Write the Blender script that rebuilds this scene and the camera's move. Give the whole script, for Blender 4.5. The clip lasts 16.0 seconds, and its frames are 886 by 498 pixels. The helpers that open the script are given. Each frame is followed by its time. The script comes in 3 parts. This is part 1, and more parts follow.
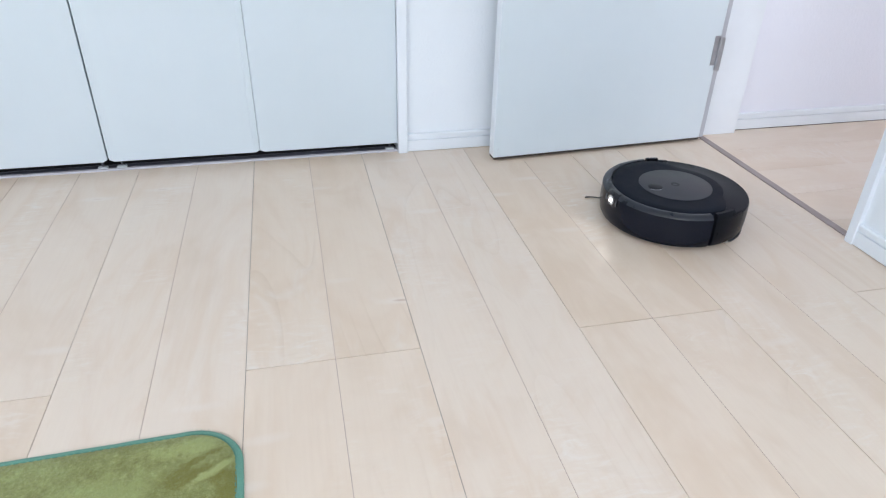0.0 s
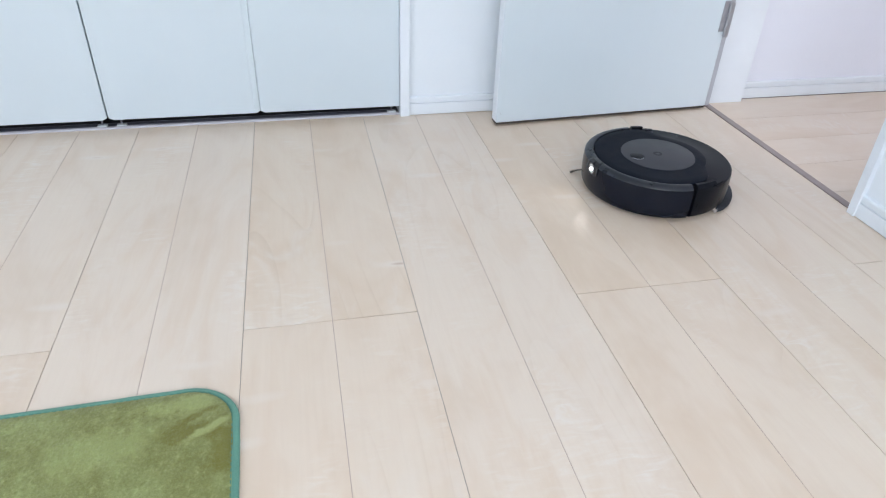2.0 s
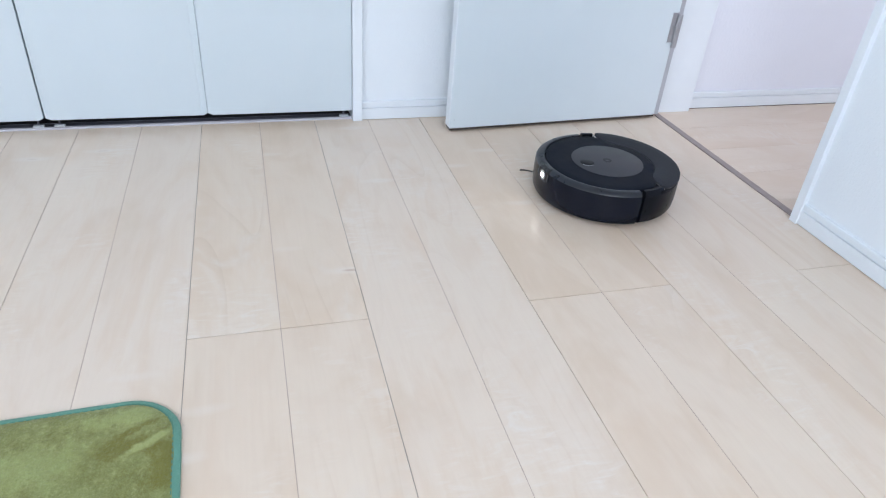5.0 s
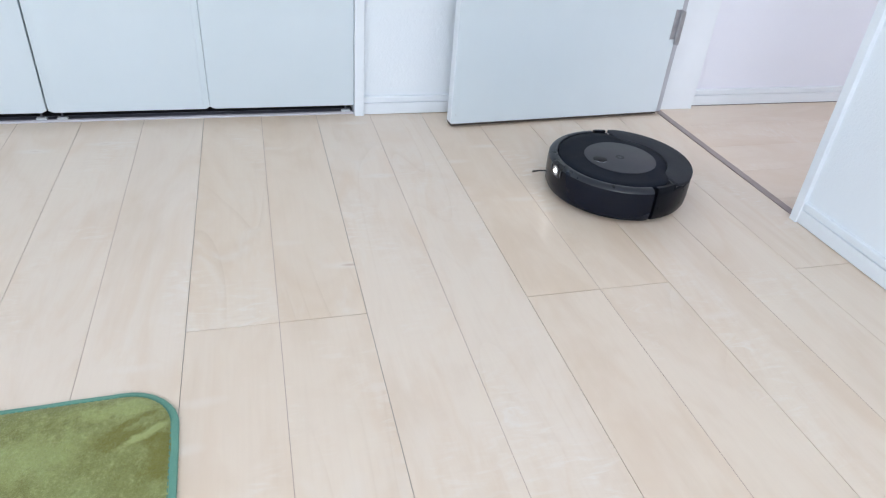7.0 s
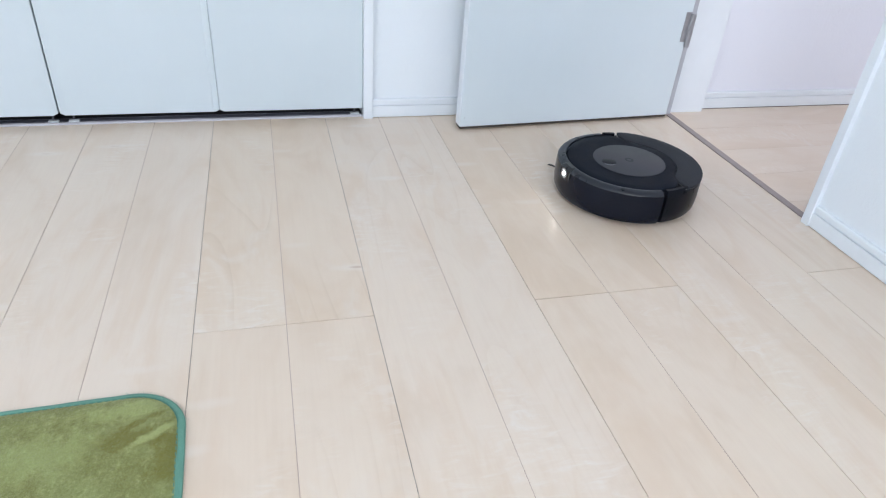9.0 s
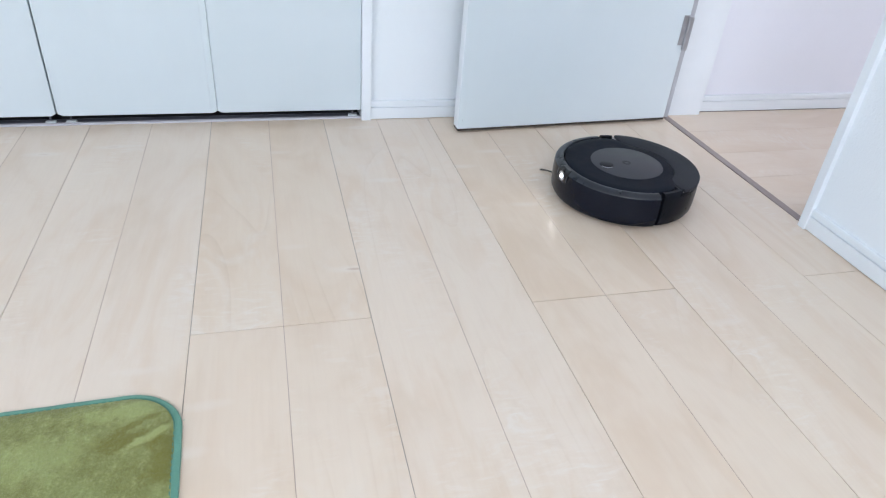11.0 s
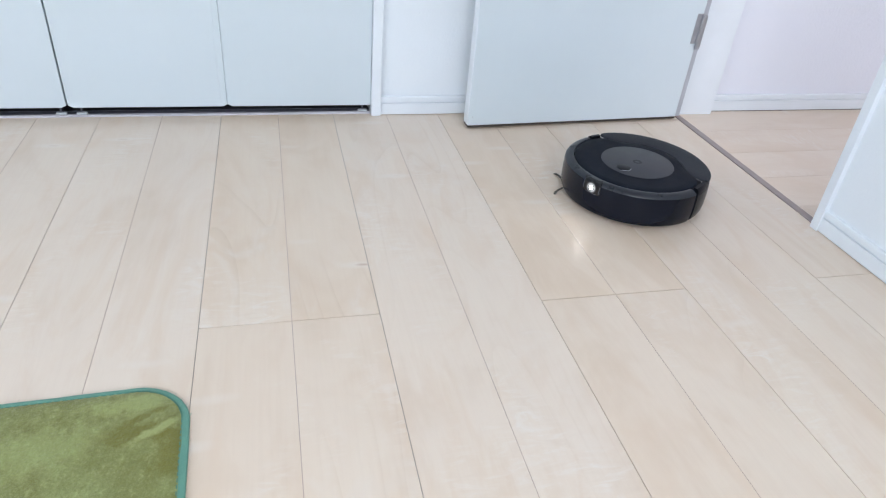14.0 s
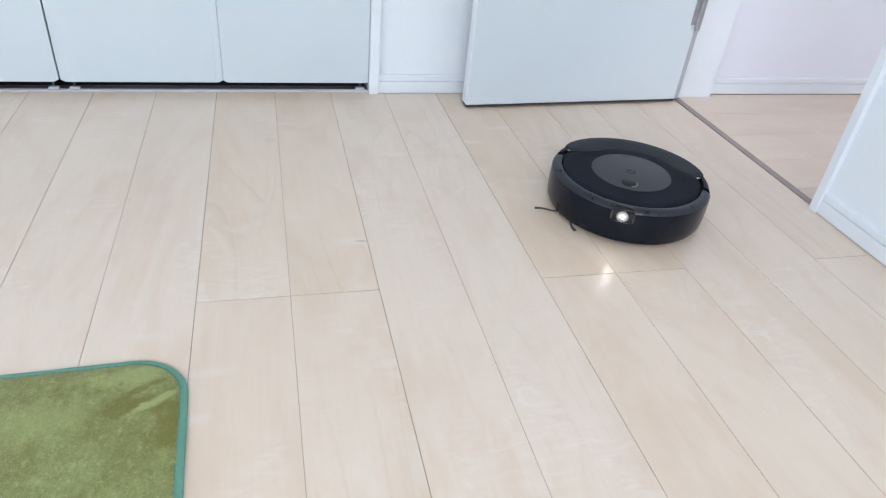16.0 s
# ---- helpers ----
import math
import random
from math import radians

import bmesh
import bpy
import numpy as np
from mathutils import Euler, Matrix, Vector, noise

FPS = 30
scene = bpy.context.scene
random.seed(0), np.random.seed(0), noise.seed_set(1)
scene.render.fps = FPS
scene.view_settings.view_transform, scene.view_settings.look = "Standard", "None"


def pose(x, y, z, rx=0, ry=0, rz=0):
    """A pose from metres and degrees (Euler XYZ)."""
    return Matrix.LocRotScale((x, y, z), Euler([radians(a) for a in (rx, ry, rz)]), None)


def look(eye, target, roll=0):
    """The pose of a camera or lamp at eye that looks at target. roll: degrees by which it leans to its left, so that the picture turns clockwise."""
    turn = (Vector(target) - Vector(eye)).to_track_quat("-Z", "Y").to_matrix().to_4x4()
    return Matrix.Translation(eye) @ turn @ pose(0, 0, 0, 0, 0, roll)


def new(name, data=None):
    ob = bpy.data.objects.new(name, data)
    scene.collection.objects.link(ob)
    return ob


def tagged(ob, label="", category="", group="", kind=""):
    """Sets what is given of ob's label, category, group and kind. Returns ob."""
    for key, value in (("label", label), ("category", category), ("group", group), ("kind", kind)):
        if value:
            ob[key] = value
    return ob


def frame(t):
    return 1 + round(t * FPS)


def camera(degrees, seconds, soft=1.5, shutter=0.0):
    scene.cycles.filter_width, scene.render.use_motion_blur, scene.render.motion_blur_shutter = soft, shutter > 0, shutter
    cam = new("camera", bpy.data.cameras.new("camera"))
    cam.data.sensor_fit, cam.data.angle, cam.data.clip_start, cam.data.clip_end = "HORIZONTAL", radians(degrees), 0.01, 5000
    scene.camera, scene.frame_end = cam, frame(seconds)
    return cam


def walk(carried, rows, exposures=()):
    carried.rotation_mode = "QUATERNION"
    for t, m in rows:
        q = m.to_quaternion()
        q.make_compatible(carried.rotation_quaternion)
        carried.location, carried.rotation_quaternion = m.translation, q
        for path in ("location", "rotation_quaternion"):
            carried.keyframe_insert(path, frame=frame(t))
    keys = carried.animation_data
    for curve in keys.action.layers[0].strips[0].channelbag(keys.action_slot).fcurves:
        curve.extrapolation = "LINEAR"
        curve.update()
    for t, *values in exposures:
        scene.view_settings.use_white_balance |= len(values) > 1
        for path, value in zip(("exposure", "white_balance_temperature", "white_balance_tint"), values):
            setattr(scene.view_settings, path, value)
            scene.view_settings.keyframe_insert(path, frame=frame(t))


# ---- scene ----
cam = camera(66.9, 16.0, soft=1.25)
PATH = [
    (0, (0.122, -0.924, 0.766), (0.517, 0.75, -0.256), 1.2),
    (0.5, (0.12, -0.915, 0.767), (0.49, 0.752, -0.276), 1.0),
    (1, (0.122, -0.914, 0.765), (0.462, 0.747, -0.296), 0.8),
    (1.5, (0.13, -0.922, 0.762), (0.478, 0.727, -0.316), 1.2),
    (2, (0.131, -0.926, 0.761), (0.507, 0.697, -0.345), 2.1),
    (2.5, (0.123, -0.925, 0.756), (0.501, 0.687, -0.366), 2.3),
    (3, (0.119, -0.92, 0.754), (0.487, 0.686, -0.381), 2.5),
    (3.5, (0.129, -0.919, 0.755), (0.507, 0.677, -0.389), 2.7),
    (4, (0.141, -0.922, 0.762), (0.579, 0.68, -0.352), 3.4),
    (4.2, (0.138, -0.918, 0.751), (0.64, 0.691, -0.326), 4.3),
    (6.5, (0.143, -0.912, 0.752), (0.65, 0.679, -0.349), 5.1),
    (7, (0.146, -0.919, 0.755), (0.644, 0.678, -0.341), 5.0),
    (7.5, (0.146, -0.917, 0.754), (0.638, 0.685, -0.338), 5.2),
    (8, (0.148, -0.914, 0.753), (0.627, 0.693, -0.336), 5.1),
    (8.5, (0.151, -0.917, 0.75), (0.623, 0.691, -0.342), 4.7),
    (9, (0.151, -0.919, 0.752), (0.621, 0.691, -0.337), 4.6),
    (11.5, (0.151, -0.918, 0.753), (0.631, 0.693, -0.331), 5.1),
    (12, (0.148, -0.912, 0.752), (0.628, 0.697, -0.335), 5.3),
    (12.5, (0.153, -0.91, 0.749), (0.627, 0.701, -0.338), 5.2),
    (13, (0.151, -0.907, 0.749), (0.622, 0.699, -0.347), 5.5),
    (13.5, (0.149, -0.909, 0.751), (0.615, 0.696, -0.349), 5.4),
    (14, (0.146, -0.912, 0.749), (0.606, 0.698, -0.345), 5.4),
    (14.5, (0.15, -0.91, 0.745), (0.606, 0.702, -0.347), 5.3),
    (15, (0.151, -0.905, 0.742), (0.618, 0.698, -0.359), 5.7),
    (15.5, (0.147, -0.901, 0.735), (0.632, 0.695, -0.368), 6.1),
    (16, (0.133, -0.912, 0.725), (0.614, 0.672, -0.397), 6.4),
]
# the camera's own exposure and white balance: seconds, stops, kelvin, tint
EXPOSURES = [(0, 0.08, 6590, 11.6), (2.3, 0.07, 6520, 11), (3.0, 0.06, 6410, 11.5), (3.6, 0.05, 6280, 12.3), (4.2, 0.05, 6270, 12), (6.3, 0.075, 6500, 11), (15.0, 0.075, 6525, 11), (16.0, 0.065, 6570, 11.2)]
walk(cam, [(t, look(eye, target, roll)) for t, eye, target, roll in PATH], EXPOSURES)

# ---- world, sun, window light ----
world = bpy.data.worlds.new("sky")
scene.world = world
world.use_nodes = True
wn = world.node_tree.nodes
sky = wn.new("ShaderNodeTexSky")
sky.sky_type, sky.sun_disc = "NISHITA", False
sky.sun_elevation, sky.sun_rotation = radians(48), radians(60)
world.node_tree.links.new(sky.outputs[0], wn["Background"].inputs[0])
wn["Background"].inputs[1].default_value = 0.1

sun = new("sun", bpy.data.lights.new("sun", "SUN"))
sun.data.energy, sun.data.angle, sun.data.color = 3.0, radians(0.5), (1, 0.95, 0.88)
sun.matrix_world = look((6, 3.5, 8), (0, 0, 0))



def window_light(name, eye, target, w, h, watts, col):
    lamp = new(name, bpy.data.lights.new(name, "AREA"))
    lamp.data.shape, lamp.data.size, lamp.data.size_y = "RECTANGLE", w, h
    lamp.data.energy, lamp.data.color = watts, col
    lamp.matrix_world = look(eye, target)
    return lamp


window_light("daylight_west", (-2.06, -1.5, 1.05), (0, -1.5, 1.05), 1.7, 1.9, 33, (0.875, 0.92, 0.995))
window_light("daylight_south", (0.0, -2.76, 1.7), (0.0, 0, 1.7), 1.7, 0.9, 43, (0.875, 0.92, 0.995))
# fill light for the hall, at an added window that is unseen
window_light("daylight_hall", (2.4, -0.96, 1.4), (2.4, 0.5, 1.4), 0.9, 1.1, 21, (0.955, 0.945, 0.98))


# ---- materials ----
class Nodes:
    """A small helper to write node materials."""

    def __init__(self, name):
        self.mat = bpy.data.materials.new(name)
        self.mat.use_nodes = True
        self.tree = self.mat.node_tree
        self.out = self.tree.nodes["Principled BSDF"]
        self.coord = self.tree.nodes.new("ShaderNodeTexCoord")

    def add(self, kind, **ins):
        n = self.tree.nodes.new(kind)
        for k, v in ins.items():
            n.inputs[k.replace("_", " ")].default_value = v
        return n

    def link(self, a, b):
        self.tree.links.new(a, b)

    def scaled(self, sx, sy, sz, extra=None, source=None):
        m = self.add("ShaderNodeMapping")
        m.inputs["Scale"].default_value = (sx, sy, sz)
        self.link(source or self.coord.outputs["Object"], m.inputs["Vector"])
        if extra is not None:
            self.link(extra, m.inputs["Location"])
        return m.outputs[0]

    def noise(self, vec, scale, detail=3.0, rough=0.55, distortion=0.0):
        n = self.add("ShaderNodeTexNoise", Scale=scale, Detail=detail, Roughness=rough, Distortion=distortion)
        self.link(vec, n.inputs["Vector"])
        return n.outputs["Fac"]

    def ramp(self, fac, *stops):
        r = self.add("ShaderNodeValToRGB")
        e = r.color_ramp.elements
        while len(e) < len(stops):
            e.new(0.5)
        for s, (p, c) in zip(e, stops):
            s.position, s.color = p, (*c, 1) if len(c) == 3 else c
        self.link(fac, r.inputs[0])
        return r.outputs[0]

    def span(self, fac, a, b, c, d):
        m = self.add("ShaderNodeMapRange")
        for i, v in enumerate((a, b, c, d)):
            m.inputs[1 + i].default_value = v
        self.link(fac, m.inputs[0])
        return m.outputs[0]

    def mix(self, fac, a, b, how="MIX"):
        m = self.tree.nodes.new("ShaderNodeMix")
        m.data_type, m.blend_type = "RGBA", how
        for v, s in ((fac, m.inputs[0]), (a, m.inputs[6]), (b, m.inputs[7])):
            if isinstance(v, (int, float)):
                s.default_value = v
            elif isinstance(v, tuple):
                s.default_value = (*v, 1)
            else:
                self.link(v, s)
        return m.outputs[2]

    def math(self, op, a, b=0.0):
        m = self.tree.nodes.new("ShaderNodeMath")
        m.operation = op
        for v, s in ((a, m.inputs[0]), (b, m.inputs[1])):
            if isinstance(v, (int, float)):
                s.default_value = v
            else:
                self.link(v, s)
        return m.outputs[0]

    def set(self, **ins):
        for k, v in ins.items():
            s = self.out.inputs[k.replace("_", " ")]
            if isinstance(v, (int, float)):
                s.default_value = v
            elif isinstance(v, tuple):
                s.default_value = (*v, 1)
            else:
                self.link(v, s)
        return self

    def bump(self, height, strength, distance):
        b = self.add("ShaderNodeBump", Strength=strength, Distance=distance)
        self.link(height, b.inputs["Height"])
        self.link(b.outputs[0], self.out.inputs["Normal"])
        return self


def wood_material():
    n = Nodes("pale_maple")
    geo = n.add("ShaderNodeNewGeometry")
    info = n.add("ShaderNodeObjectInfo")
    shift = n.math("ADD", n.math("MULTIPLY", geo.outputs["Random Per Island"], 37.0), n.math("MULTIPLY", info.outputs["Random"], 61.0))
    cv = n.add("ShaderNodeCombineXYZ")
    n.link(shift, cv.inputs[0])
    n.link(n.math("MULTIPLY", shift, 1.7), cv.inputs[1])
    off = cv.outputs[0]
    cloud = n.noise(n.scaled(7.0, 2.6, 1, off), 1.0, 4.0, 0.6, 0.6)
    grain = n.noise(n.scaled(150, 5, 1, off), 1.0, 3.0, 0.6, 0.4)
    fine = n.noise(n.scaled(420, 26, 1, off), 1.0, 2.0, 0.6)
    swell = n.noise(n.scaled(5.5, 0.75, 1, off), 1.0, 0.6, 0.4, 0.3)
    ring = n.math("FRACT", n.math("MULTIPLY", swell, 11.0))
    lines = n.ramp(ring, (0.0, (1, 1, 1)), (0.06, (0.5, 0.5, 0.5)), (0.16, (0, 0, 0)), (1.0, (0, 0, 0)))
    where = n.span(n.noise(n.scaled(2.2, 0.8, 1, off), 1.0, 2.0), 0.5, 0.66, 0, 1)
    tone = n.span(n.math("FRACT", n.math("MULTIPLY", shift, 0.618)), 0, 1, 0, 1)
    base = n.mix(tone, (0.716, 0.578, 0.449), (0.750, 0.643, 0.546))
    base = n.mix(n.span(cloud, 0.38, 0.72, 0, 0.75), base, (0.768, 0.662, 0.550))
    base = n.mix(n.span(cloud, 0.50, 0.28, 0, 0.5), base, (0.64, 0.50, 0.37))
    base = n.mix(n.span(grain, 0.45, 0.75, 0, 0.10), base, (0.58, 0.45, 0.35))
    base = n.mix(n.span(fine, 0.55, 0.8, 0, 0.05), base, (0.55, 0.43, 0.34))
    base = n.mix(n.math("MULTIPLY", n.math("MULTIPLY", lines, where), 0.22), base, (0.52, 0.38, 0.26))
    flame = n.noise(n.scaled(16, 9, 1, off), 1.0, 3.0, 0.55, 0.8)
    base = n.mix(n.math("MULTIPLY", n.span(flame, 0.5, 0.72, 0, 0.6), where), base, (0.76, 0.68, 0.60))
    # warm heartwood bands along the grain
    band = n.noise(n.scaled(7.5, 2.1, 1, off), 1.0, 4.0, 0.6, 1.4)
    base = n.mix(n.span(band, 0.52, 0.68, 0, 0.55), base, (0.695, 0.548, 0.420))
    # curly figure across the grain, in patches
    curl = n.noise(n.scaled(15, 48, 1, off), 1.0, 3.0, 0.6, 1.6)
    patch = n.span(n.noise(n.scaled(5.0, 2.4, 1, off), 1.0, 3.0, 0.6, 0.5), 0.53, 0.70, 0, 1)
    base = n.mix(n.math("MULTIPLY", n.span(curl, 0.50, 0.72, 0, 0.72), patch), base, (0.80, 0.745, 0.69))
    base = n.mix(n.math("MULTIPLY", n.span(curl, 0.46, 0.30, 0, 0.28), patch), base, (0.62, 0.50, 0.40))
    # ray flecks: a pale streak across the grain with a small brown eye, on a few spots only
    warp = n.add("ShaderNodeTexNoise", Scale=14.0, Detail=2.0)
    n.link(n.scaled(1, 1, 1, off), warp.inputs["Vector"])
    bent = n.mix(0.012, n.coord.outputs["Object"], warp.outputs["Color"], "ADD")
    spot = n.add("ShaderNodeTexVoronoi", Scale=1.0)
    n.link(n.scaled(3.4, 13, 1, off, bent), spot.inputs["Vector"])
    few = n.span(spot.outputs["Color"], 0.50, 0.55, 0, 1)
    glow = n.math("MULTIPLY", n.span(spot.outputs["Distance"], 0.02, 0.20, 0.55, 0), few)
    eye = n.math("MULTIPLY", n.span(spot.outputs["Distance"], 0.012, 0.07, 0.7, 0), few)
    base = n.mix(glow, base, (0.80, 0.74, 0.685))
    base = n.mix(eye, base, (0.50, 0.33, 0.23))
    n.set(Base_Color=base, Roughness=0.31, Specular_IOR_Level=0.5)
    return n.bump(n.math("ADD", grain, n.math("MULTIPLY", fine, 0.6)), 0.03, 0.0006).mat


def plain_material(name, col, rough, var=0.06, scale=6.0, bump=0.0, bump_scale=200.0, metal=0.0, spec=0.5, dist=0.0004):
    n = Nodes(name)
    low = n.noise(n.scaled(1, 1, 1), scale, 4.0, 0.6)
    hi = n.noise(n.scaled(1, 1, 1), bump_scale, 2.0)
    a = tuple(c * (1 - var) for c in col)
    b = tuple(min(1, c * (1 + var)) for c in col)
    base = n.mix(n.span(low, 0.35, 0.65, 0, 1), a, b)
    n.set(Base_Color=base, Roughness=n.span(low, 0.3, 0.7, rough * 0.88, min(1, rough * 1.12)), Metallic=metal, Specular_IOR_Level=spec)
    if bump:
        n.bump(hi, bump, dist)
    return n.mat


def wallpaper_material(name, col):
    n = Nodes(name)
    v = n.scaled(1, 1, 1)
    rough = n.noise(n.scaled(1, 1, 0.7), 150, 3.0, 0.65, 0.4)
    weave = n.noise(v, 420, 2.0)
    low = n.noise(v, 3.0, 3.0)
    base = n.mix(n.span(low, 0.3, 0.7, 0, 1), tuple(c * 0.97 for c in col), col)
    n.set(Base_Color=base, Roughness=0.85, Specular_IOR_Level=0.25)
    return n.bump(n.math("ADD", rough, n.math("MULTIPLY", weave, 0.35)), 0.5, 0.0018).mat


def door_material():
    n = Nodes("pale_door_sheet")
    streak = n.noise(n.scaled(90, 90, 2.5), 1.0, 3.0, 0.6)
    low = n.noise(n.scaled(1, 1, 1), 2.2, 4.0, 0.6)
    base = n.mix(n.span(low, 0.3, 0.7, 0, 1), (0.600, 0.684, 0.735), (0.634, 0.714, 0.766))
    base = n.mix(n.span(streak, 0.45, 0.75, 0, 0.06), base, (0.58, 0.64, 0.68))
    n.set(Base_Color=base, Roughness=0.42, Specular_IOR_Level=0.45)
    return n.bump(streak, 0.02, 0.0005).mat


def plush_material():
    n = Nodes("olive_plush")
    v = n.scaled(1, 1, 1)
    nap = n.noise(n.scaled(1, 1.5, 1), 9.0, 5.0, 0.62, 0.9)
    blot = n.noise(n.scaled(1.3, 1, 1), 26.0, 4.0, 0.6, 0.5)
    fibre = n.noise(v, 900, 2.0, 0.6)
    mid = n.noise(v, 160, 3.0, 0.6)
    base = n.mix(n.span(nap, 0.40, 0.60, 0, 1), (0.178, 0.180, 0.046), (0.262, 0.295, 0.108))
    base = n.mix(n.span(blot, 0.52, 0.70, 0, 0.42), base, (0.37, 0.42, 0.165))
    base = n.mix(n.span(blot, 0.45, 0.25, 0, 0.4), base, (0.15, 0.15, 0.028))
    base = n.mix(n.span(mid, 0.42, 0.68, 0.0, 0.5), base, (0.165, 0.17, 0.048))
    speck = n.noise(v, 330, 3.0, 0.7)
    base = n.mix(n.span(speck, 0.52, 0.7, 0, 0.5), base, (0.135, 0.135, 0.035))
    base = n.mix(n.span(speck, 0.46, 0.3, 0, 0.45), base, (0.40, 0.43, 0.20))
    fleck = n.noise(n.scaled(1.4, 1, 1), 75, 4.0, 0.7, 0.6)
    base = n.mix(n.span(fleck, 0.54, 0.72, 0, 0.6), base, (0.42, 0.46, 0.20))
    base = n.mix(n.span(fleck, 0.46, 0.3, 0, 0.5), base, (0.14, 0.135, 0.025))
    base = n.mix(n.span(fibre, 0.35, 0.7, 0, 0.28), base, (0.31, 0.36, 0.16))
    # marks where the nap is brushed another way; how it catches light is painted
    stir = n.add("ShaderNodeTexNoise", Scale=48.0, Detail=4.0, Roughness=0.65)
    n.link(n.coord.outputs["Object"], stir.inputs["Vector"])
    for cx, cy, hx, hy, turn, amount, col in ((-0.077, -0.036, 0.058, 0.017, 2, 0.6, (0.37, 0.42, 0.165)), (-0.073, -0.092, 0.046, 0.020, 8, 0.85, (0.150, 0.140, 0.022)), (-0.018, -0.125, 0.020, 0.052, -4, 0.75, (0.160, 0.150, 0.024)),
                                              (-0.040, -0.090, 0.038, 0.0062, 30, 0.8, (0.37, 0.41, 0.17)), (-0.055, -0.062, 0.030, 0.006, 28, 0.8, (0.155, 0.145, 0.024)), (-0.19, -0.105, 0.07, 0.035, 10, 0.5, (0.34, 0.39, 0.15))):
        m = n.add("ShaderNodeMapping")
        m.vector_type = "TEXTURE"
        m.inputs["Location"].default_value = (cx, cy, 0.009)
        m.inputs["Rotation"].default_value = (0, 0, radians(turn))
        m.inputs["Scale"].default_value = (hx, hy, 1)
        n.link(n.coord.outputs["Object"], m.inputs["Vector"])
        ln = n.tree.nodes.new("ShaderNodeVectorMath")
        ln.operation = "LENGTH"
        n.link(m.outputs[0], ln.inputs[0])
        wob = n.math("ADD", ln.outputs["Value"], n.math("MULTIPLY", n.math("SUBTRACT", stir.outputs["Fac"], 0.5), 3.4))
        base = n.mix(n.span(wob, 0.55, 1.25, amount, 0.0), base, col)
    base = n.mix(n.span(fibre, 0.4, 0.75, 0, 0.22), base, (0.32, 0.37, 0.17))
    n.set(Base_Color=base, Roughness=0.95, Specular_IOR_Level=0.1, Sheen_Weight=0.22, Sheen_Roughness=0.5)
    return n.bump(n.math("ADD", n.math("MULTIPLY", fibre, 0.5), n.math("ADD", mid, blot)), 0.6, 0.0035).mat


def binding_material():
    n = Nodes("teal_binding")
    twill = n.add("ShaderNodeTexWave", Scale=1.0, Distortion=0.6, Detail=1.0)
    twill.bands_direction = "DIAGONAL"
    n.link(n.scaled(230, 230, 230), twill.inputs["Vector"])
    fib = n.noise(n.scaled(1, 1, 1), 500, 2.0)
    low = n.noise(n.scaled(1, 1, 1), 30, 3.0)
    base = n.mix(twill.outputs["Fac"], (0.105, 0.270, 0.205), (0.130, 0.315, 0.245))
    base = n.mix(n.span(low, 0.4, 0.7, 0, 0.4), base, (0.13, 0.36, 0.27))
    base = n.mix(n.span(fib, 0.5, 0.8, 0, 0.35), base, (0.26, 0.44, 0.37))
    n.set(Base_Color=base, Roughness=0.8, Specular_IOR_Level=0.2, Sheen_Weight=0.2)
    return n.bump(n.math("ADD", twill.outputs["Fac"], fib), 0.4, 0.0009).mat


def glow_material(name, col, strength):
    n = Nodes(name)
    n.set(Base_Color=(0.8, 0.8, 0.8), Roughness=0.3, Emission_Color=col, Emission_Strength=strength)
    return n.mat


def glass_material():
    n = Nodes("window_glass")
    n.set(Base_Color=(0.95, 0.97, 0.97), Roughness=0.02, Transmission_Weight=1.0, IOR=1.45)
    return n.mat


M_WOOD = wood_material()
M_VEE = plain_material("strip_line_brown", (0.50, 0.375, 0.315), 0.7, 0.12, 9)
M_GROOVE = plain_material("groove_brown", (0.23, 0.185, 0.185), 0.8)
M_WALL = wallpaper_material("white_wallpaper", (0.79, 0.85, 0.905))
M_HALLWALL = wallpaper_material("hall_wallpaper", (0.79, 0.82, 0.905))
M_TRIM = plain_material("white_trim", (0.768, 0.825, 0.882), 0.4, 0.03, 4.0, 0.05, 300)
M_DOOR = door_material()
# near black: the unlit dark behind the folding doors put into the colour
M_DARK = plain_material("closet_black_paint", (0.02, 0.02, 0.025), 0.8)
M_RAIL = plain_material("rail_aluminium", (0.12, 0.125, 0.15), 0.38, 0.1, 40, 0.1, 500, 0.9)
M_SILL = plain_material("sill_film", (0.56, 0.55, 0.61), 0.4, 0.06, 12)
M_NYLON = plain_material("clear_nylon", (0.52, 0.56, 0.60), 0.35, 0.1, 60)
M_STRIP = plain_material("taupe_threshold", (0.31, 0.25, 0.235), 0.45, 0.12, 14, 0.15, 400)
# dark brown that paints the shade under the door
M_GAPSHADE = plain_material("door_gap_shade", (0.055, 0.042, 0.036), 0.85)
M_STEEL = plain_material("hinge_steel", (0.40, 0.41, 0.44), 0.42, 0.08, 30, 0.1, 600, 0.7)
M_SEAL = plain_material("grey_seal", (0.46, 0.48, 0.53), 0.6)
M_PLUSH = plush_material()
M_BIND = binding_material()
M_THREAD = plain_material("dark_thread", (0.085, 0.225, 0.175), 0.8)
M_CEIL = wallpaper_material("ceiling_paper", (0.82, 0.82, 0.82))
M_SHELL = plain_material("robot_black", (0.006, 0.007, 0.011), 0.30, 0.1, 30, 0.05, 900, spec=0.09)
M_BUMP = plain_material("bumper_black", (0.0045, 0.0068, 0.0145), 0.22, 0.06, 25, 0.04, 900, spec=0.2)
